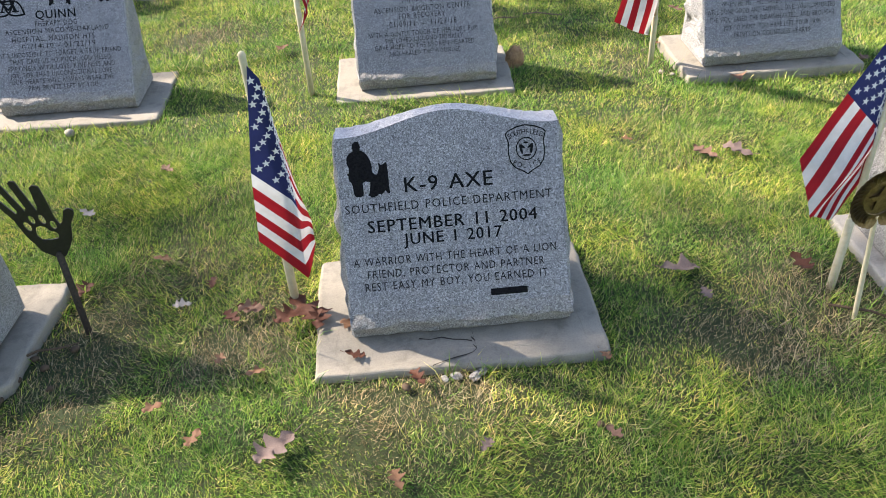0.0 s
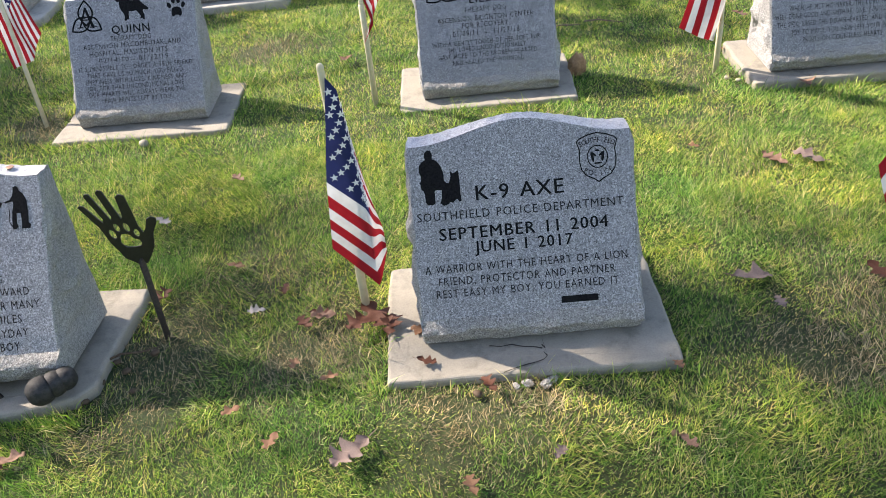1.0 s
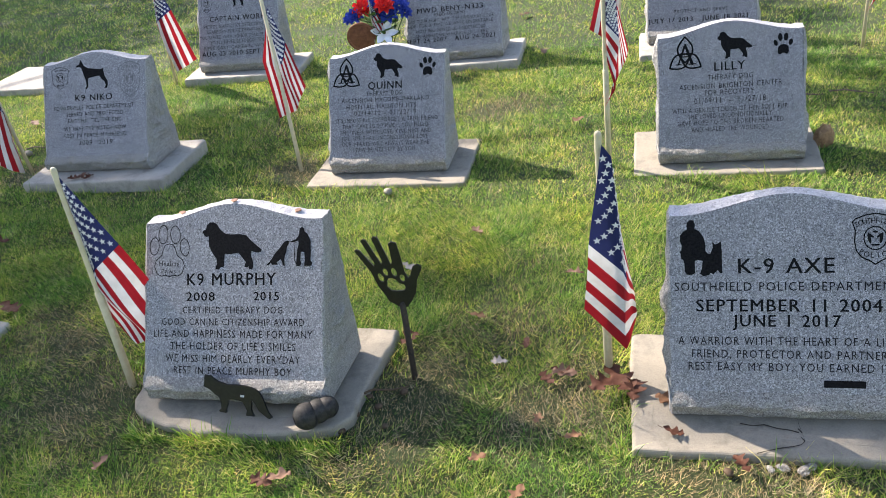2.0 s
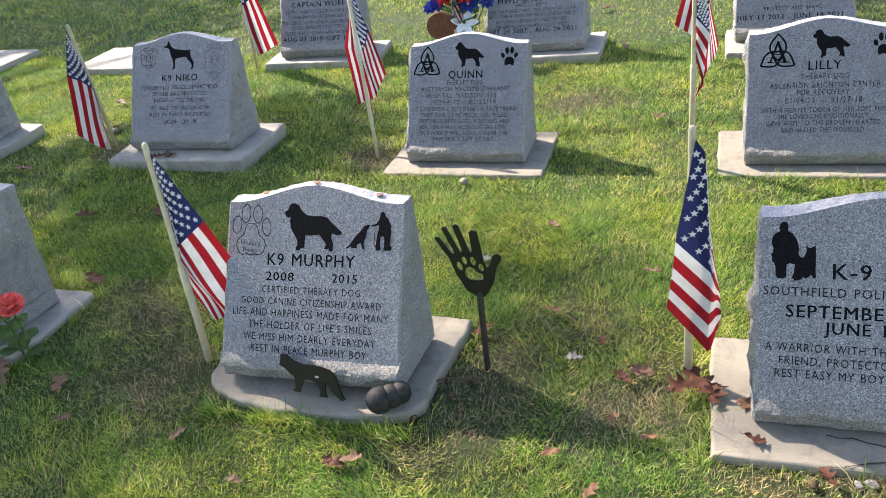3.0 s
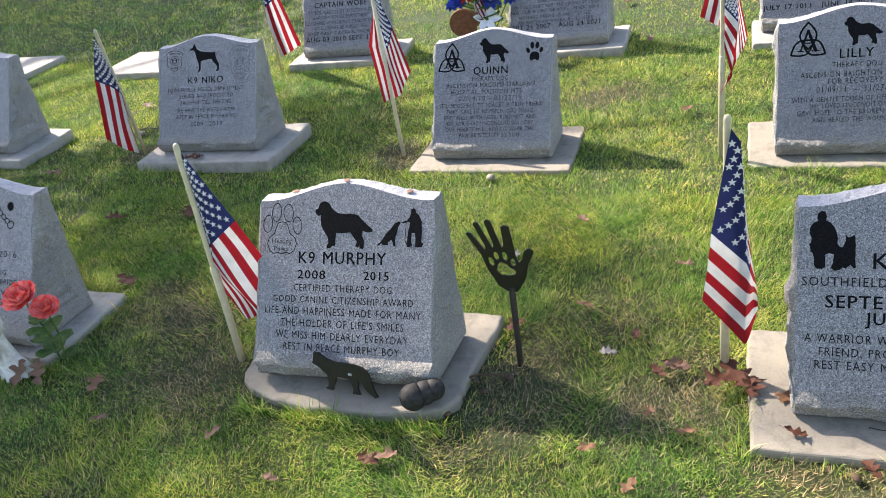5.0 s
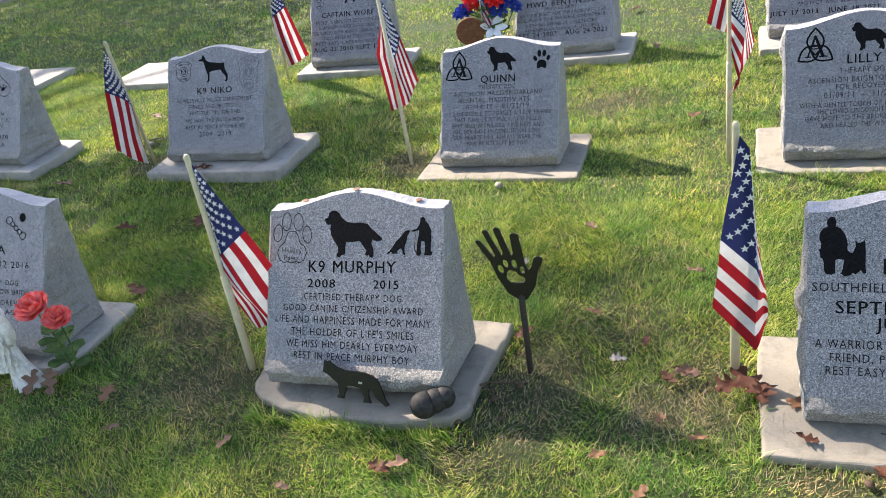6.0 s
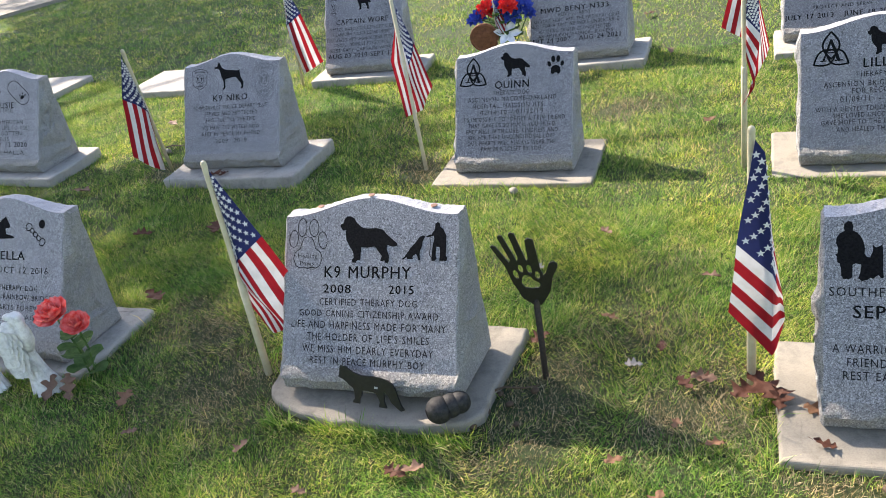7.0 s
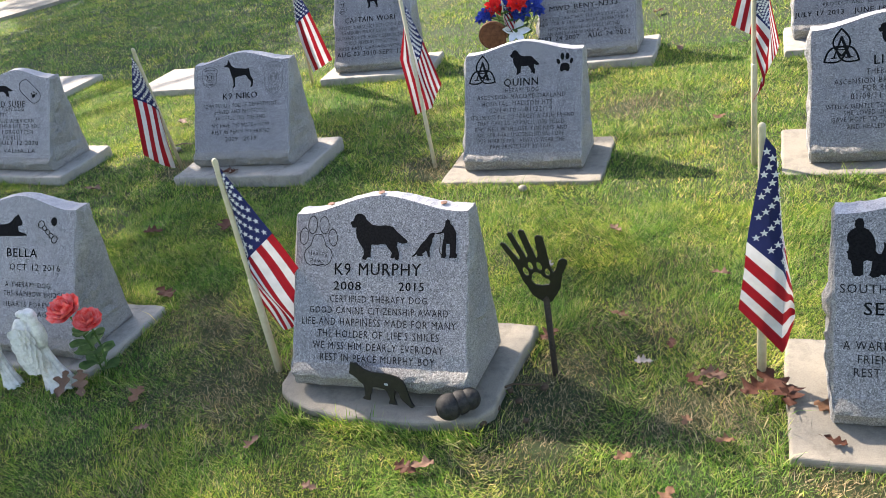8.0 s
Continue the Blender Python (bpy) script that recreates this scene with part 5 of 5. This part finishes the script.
for i in range(16):
    bm = bmesh.new()
    t = 2.4 * i
    petal(bm, (0.03 * math.cos(t), 0.02 * math.sin(t), 0.18 + 0.009 * i), (math.cos(t), math.sin(t) * 0.6, 0.7), (0, 0, 1), 0.11, -0.3)
    part("leaf_blade", bm, M_GREEN, bouquet, smooth=True)

# ---- clay pot on its side, pale ornament, bracket of tan fungus ----
pot = thing("clay_pot", pose(1.33, 3.06, 0.095, 0, 92, 12), "orange clay pot lying on its side on a slab", "pot")
part("pot_body", lathe([(0.028, -0.07), (0.05, -0.065), (0.062, -0.02), (0.06, 0.03), (0.04, 0.06), (0.042, 0.075), (0.030, 0.078), (0.026, 0.05), (0.02, 0.0)], 28), silk("clay_orange", (0.33, 0.13, 0.07), (0.47, 0.21, 0.12)), pot, smooth=True)
# Black disc across the mouth stands for the dark inside.
part("pot_mouth_shade_disc", lathe([(0.029, 0.0785), (0.012, 0.079)], 20), M_INK, pot)
pebble(1.12, 3.13, 0.07, M_RESIN, "pale rounded garden ornament on a slab", "ornament", "ornament")
fungus = bmesh.new()
bmesh.ops.create_icosphere(fungus, subdivisions=4, radius=0.05)
for v in fungus.verts:
    v.co = Vector((v.co.x * 0.85, v.co.y * 0.5, v.co.z * 1.25)) * (1 + 0.22 * noise.noise(v.co * 45) + 0.1 * noise.noise(v.co * 110))
fg = part("fungus", fungus, leaf_mat("fungus_tan", (0.20, 0.11, 0.055), (0.36, 0.23, 0.13)), None, "", smooth=True)
fg.matrix_world = pose(0.395, 1.80, 0.03, 0, 0, 15)
tagged(fg, "tan crumpled fungus clump beside a slab", "fungus")

# ---- twigs ----
for i, (x, y, l, a) in enumerate(((-1.12, 0.03, 0.16, 20), (1.15, -0.09, 0.32, -32), (0.42, 2.35, 0.16, 8), (0.62, 2.38, 0.2, -14), (-3.7, 1.95, 0.16, 5))):
    tw = part("twig", tube([(-l / 2, 0, 0.012), (-l / 6, 0.008, 0.02), (l / 5, -0.006, 0.018), (l / 2, 0.004, 0.012)], [0.004, 0.0035, 0.003, 0.002]), M_ACORN if i < 2 else M_LEAF["pale"], None, smooth=True)
    tw.matrix_world = pose(x, y, 0.006, 0, 0, a)
    tagged(tw, "thin dry twig lying on the lawn", "twig", "twigs")

# ---- unseen oak, added beside the rows so that its crown shades the lawn ----
m = Mat("oak_bark", rough=0.9)
m.color(m.ramp(m.noise(14, 6, 0.7), [(0.3, (0.05, 0.04, 0.03)), (0.7, (0.15, 0.12, 0.09))]))
M_BARK = m.m
M_CROWN = leafy("oak_leaves", [(0.0, (0.05, 0.09, 0.015)), (0.6, (0.10, 0.12, 0.025)), (1.0, (0.25, 0.13, 0.04))], [(0.3, (0.9, 0.9, 0.9)), (0.7, (1.1, 1.1, 1.1))], 0.6, 0.25)
oak = thing("added_shade_oak", pose(-14.0, 3.0, 0), "unseen tall oak with an autumn crown, added to shade the lawn", "tree")
part("trunk", tube([(0, 0, -0.3), (0.1, 0.1, 1.5), (0.5, 0.2, 3.2), (1.0, 0.3, 4.6)], [0.5, 0.4, 0.34, 0.26]), M_BARK, oak, smooth=True)
# Ground spots to darken; each gets a leaf clump set on its sun ray.
DENSE = [(-3.0, 1.7, 0.75), (-3.6, 1.0, 0.7), (-2.6, 1.0, 0.55), (-2.5, 2.2, 0.4), (-2.65, 0.2, 0.45), (-3.2, -0.3, 0.6), (-2.4, -0.55, 0.4), (-6.0, 4.6, 0.9), (-7.5, 5.2, 1.0),
         (-5.0, 4.3, 0.6), (-6.5, 3.2, 0.5), (0.75, 2.5, 0.5), (-3.6, 4.2, 0.4), (-5.5, 1.5, 0.7), (-4.6, 0.9, 0.55), (-4.6, 0.0, 0.8), (0.3, 3.9, 0.45), (-8.6, 6.6, 0.9), (-5.6, 5.6, 0.9), (-7.0, 6.6, 1.0), (-4.4, 5.3, 0.6), (-6.4, 2.4, 0.5), (-9.5, 7.5, 1.0), (-6.2, 7.6, 0.9), (-5.6, 3.9, 0.6), (-6.8, 4.2, 0.8), (-8.0, 4.6, 0.9), (-7.6, 6.0, 0.9), (-5.0, 6.4, 0.7)]
THIN = [(-0.85, 0.42, 0.36), (-1.15, 0.75, 0.3), (1.05, -0.55, 0.45), (0.75, 0.05, 0.6), (1.4, -0.1, 0.6), (0.3, -0.75, 0.45), (0.35, 0.0, 0.25), (-2.0, -0.5, 0.4), (-2.1, -0.1, 0.3)]
CLUMPS = [(*c, 5.2, 620) for c in DENSE] + [(*c, 10.5, 240) for c in THIN]
rng = random.Random(5)
lv, lf = [], []
for i, (gx, gy, r, z, many) in enumerate(CLUMPS):
    z += 0.8 * math.sin(2.1 * i)
    reach = z / math.tan(radians(SUN_EL))
    c = Vector((gx + reach * math.cos(radians(SUN_AZ)), gy + reach * math.sin(radians(SUN_AZ)), z))
    local = c - Vector((-14.0, 3.0, 0))
    hub = Vector((1.0, 0.3, 4.6))
    mid = hub.lerp(local, 0.5) + Vector((0.2 * math.sin(i), 0.2 * math.cos(i), 0.35))
    part("limb", tube([tuple(hub), tuple(mid), tuple(local)], [0.07, 0.035, 0.012]), M_BARK, oak)
    for k in range(int(many * r * r) + 15):
        while True:
            p = Vector((rng.uniform(-1, 1), rng.uniform(-1, 1), rng.uniform(-1, 1)))
            if p.length < 1:
                break
        p = local + Vector((p.x * r, p.y * r, p.z * r * 0.8))
        q = Euler((rng.uniform(0, 6.28), rng.uniform(0, 6.28), rng.uniform(0, 6.28))).to_matrix()
        s = rng.uniform(0.07, 0.13)
        n0 = len(lv)
        for cx, cy in ((0, -1), (0.42, -0.3), (0.5, 0.3), (0, 1), (-0.5, 0.3), (-0.42, -0.3)):
            lv.append(p + q @ Vector((cx * s * 0.8, cy * s, 0.1 * s * cx * cx)))
        lf.append(tuple(range(n0, n0 + 6)))
tagged(mesh_object("crown", lv, lf, M_CROWN, oak), "green and russet oak leaves", kind="stuff")
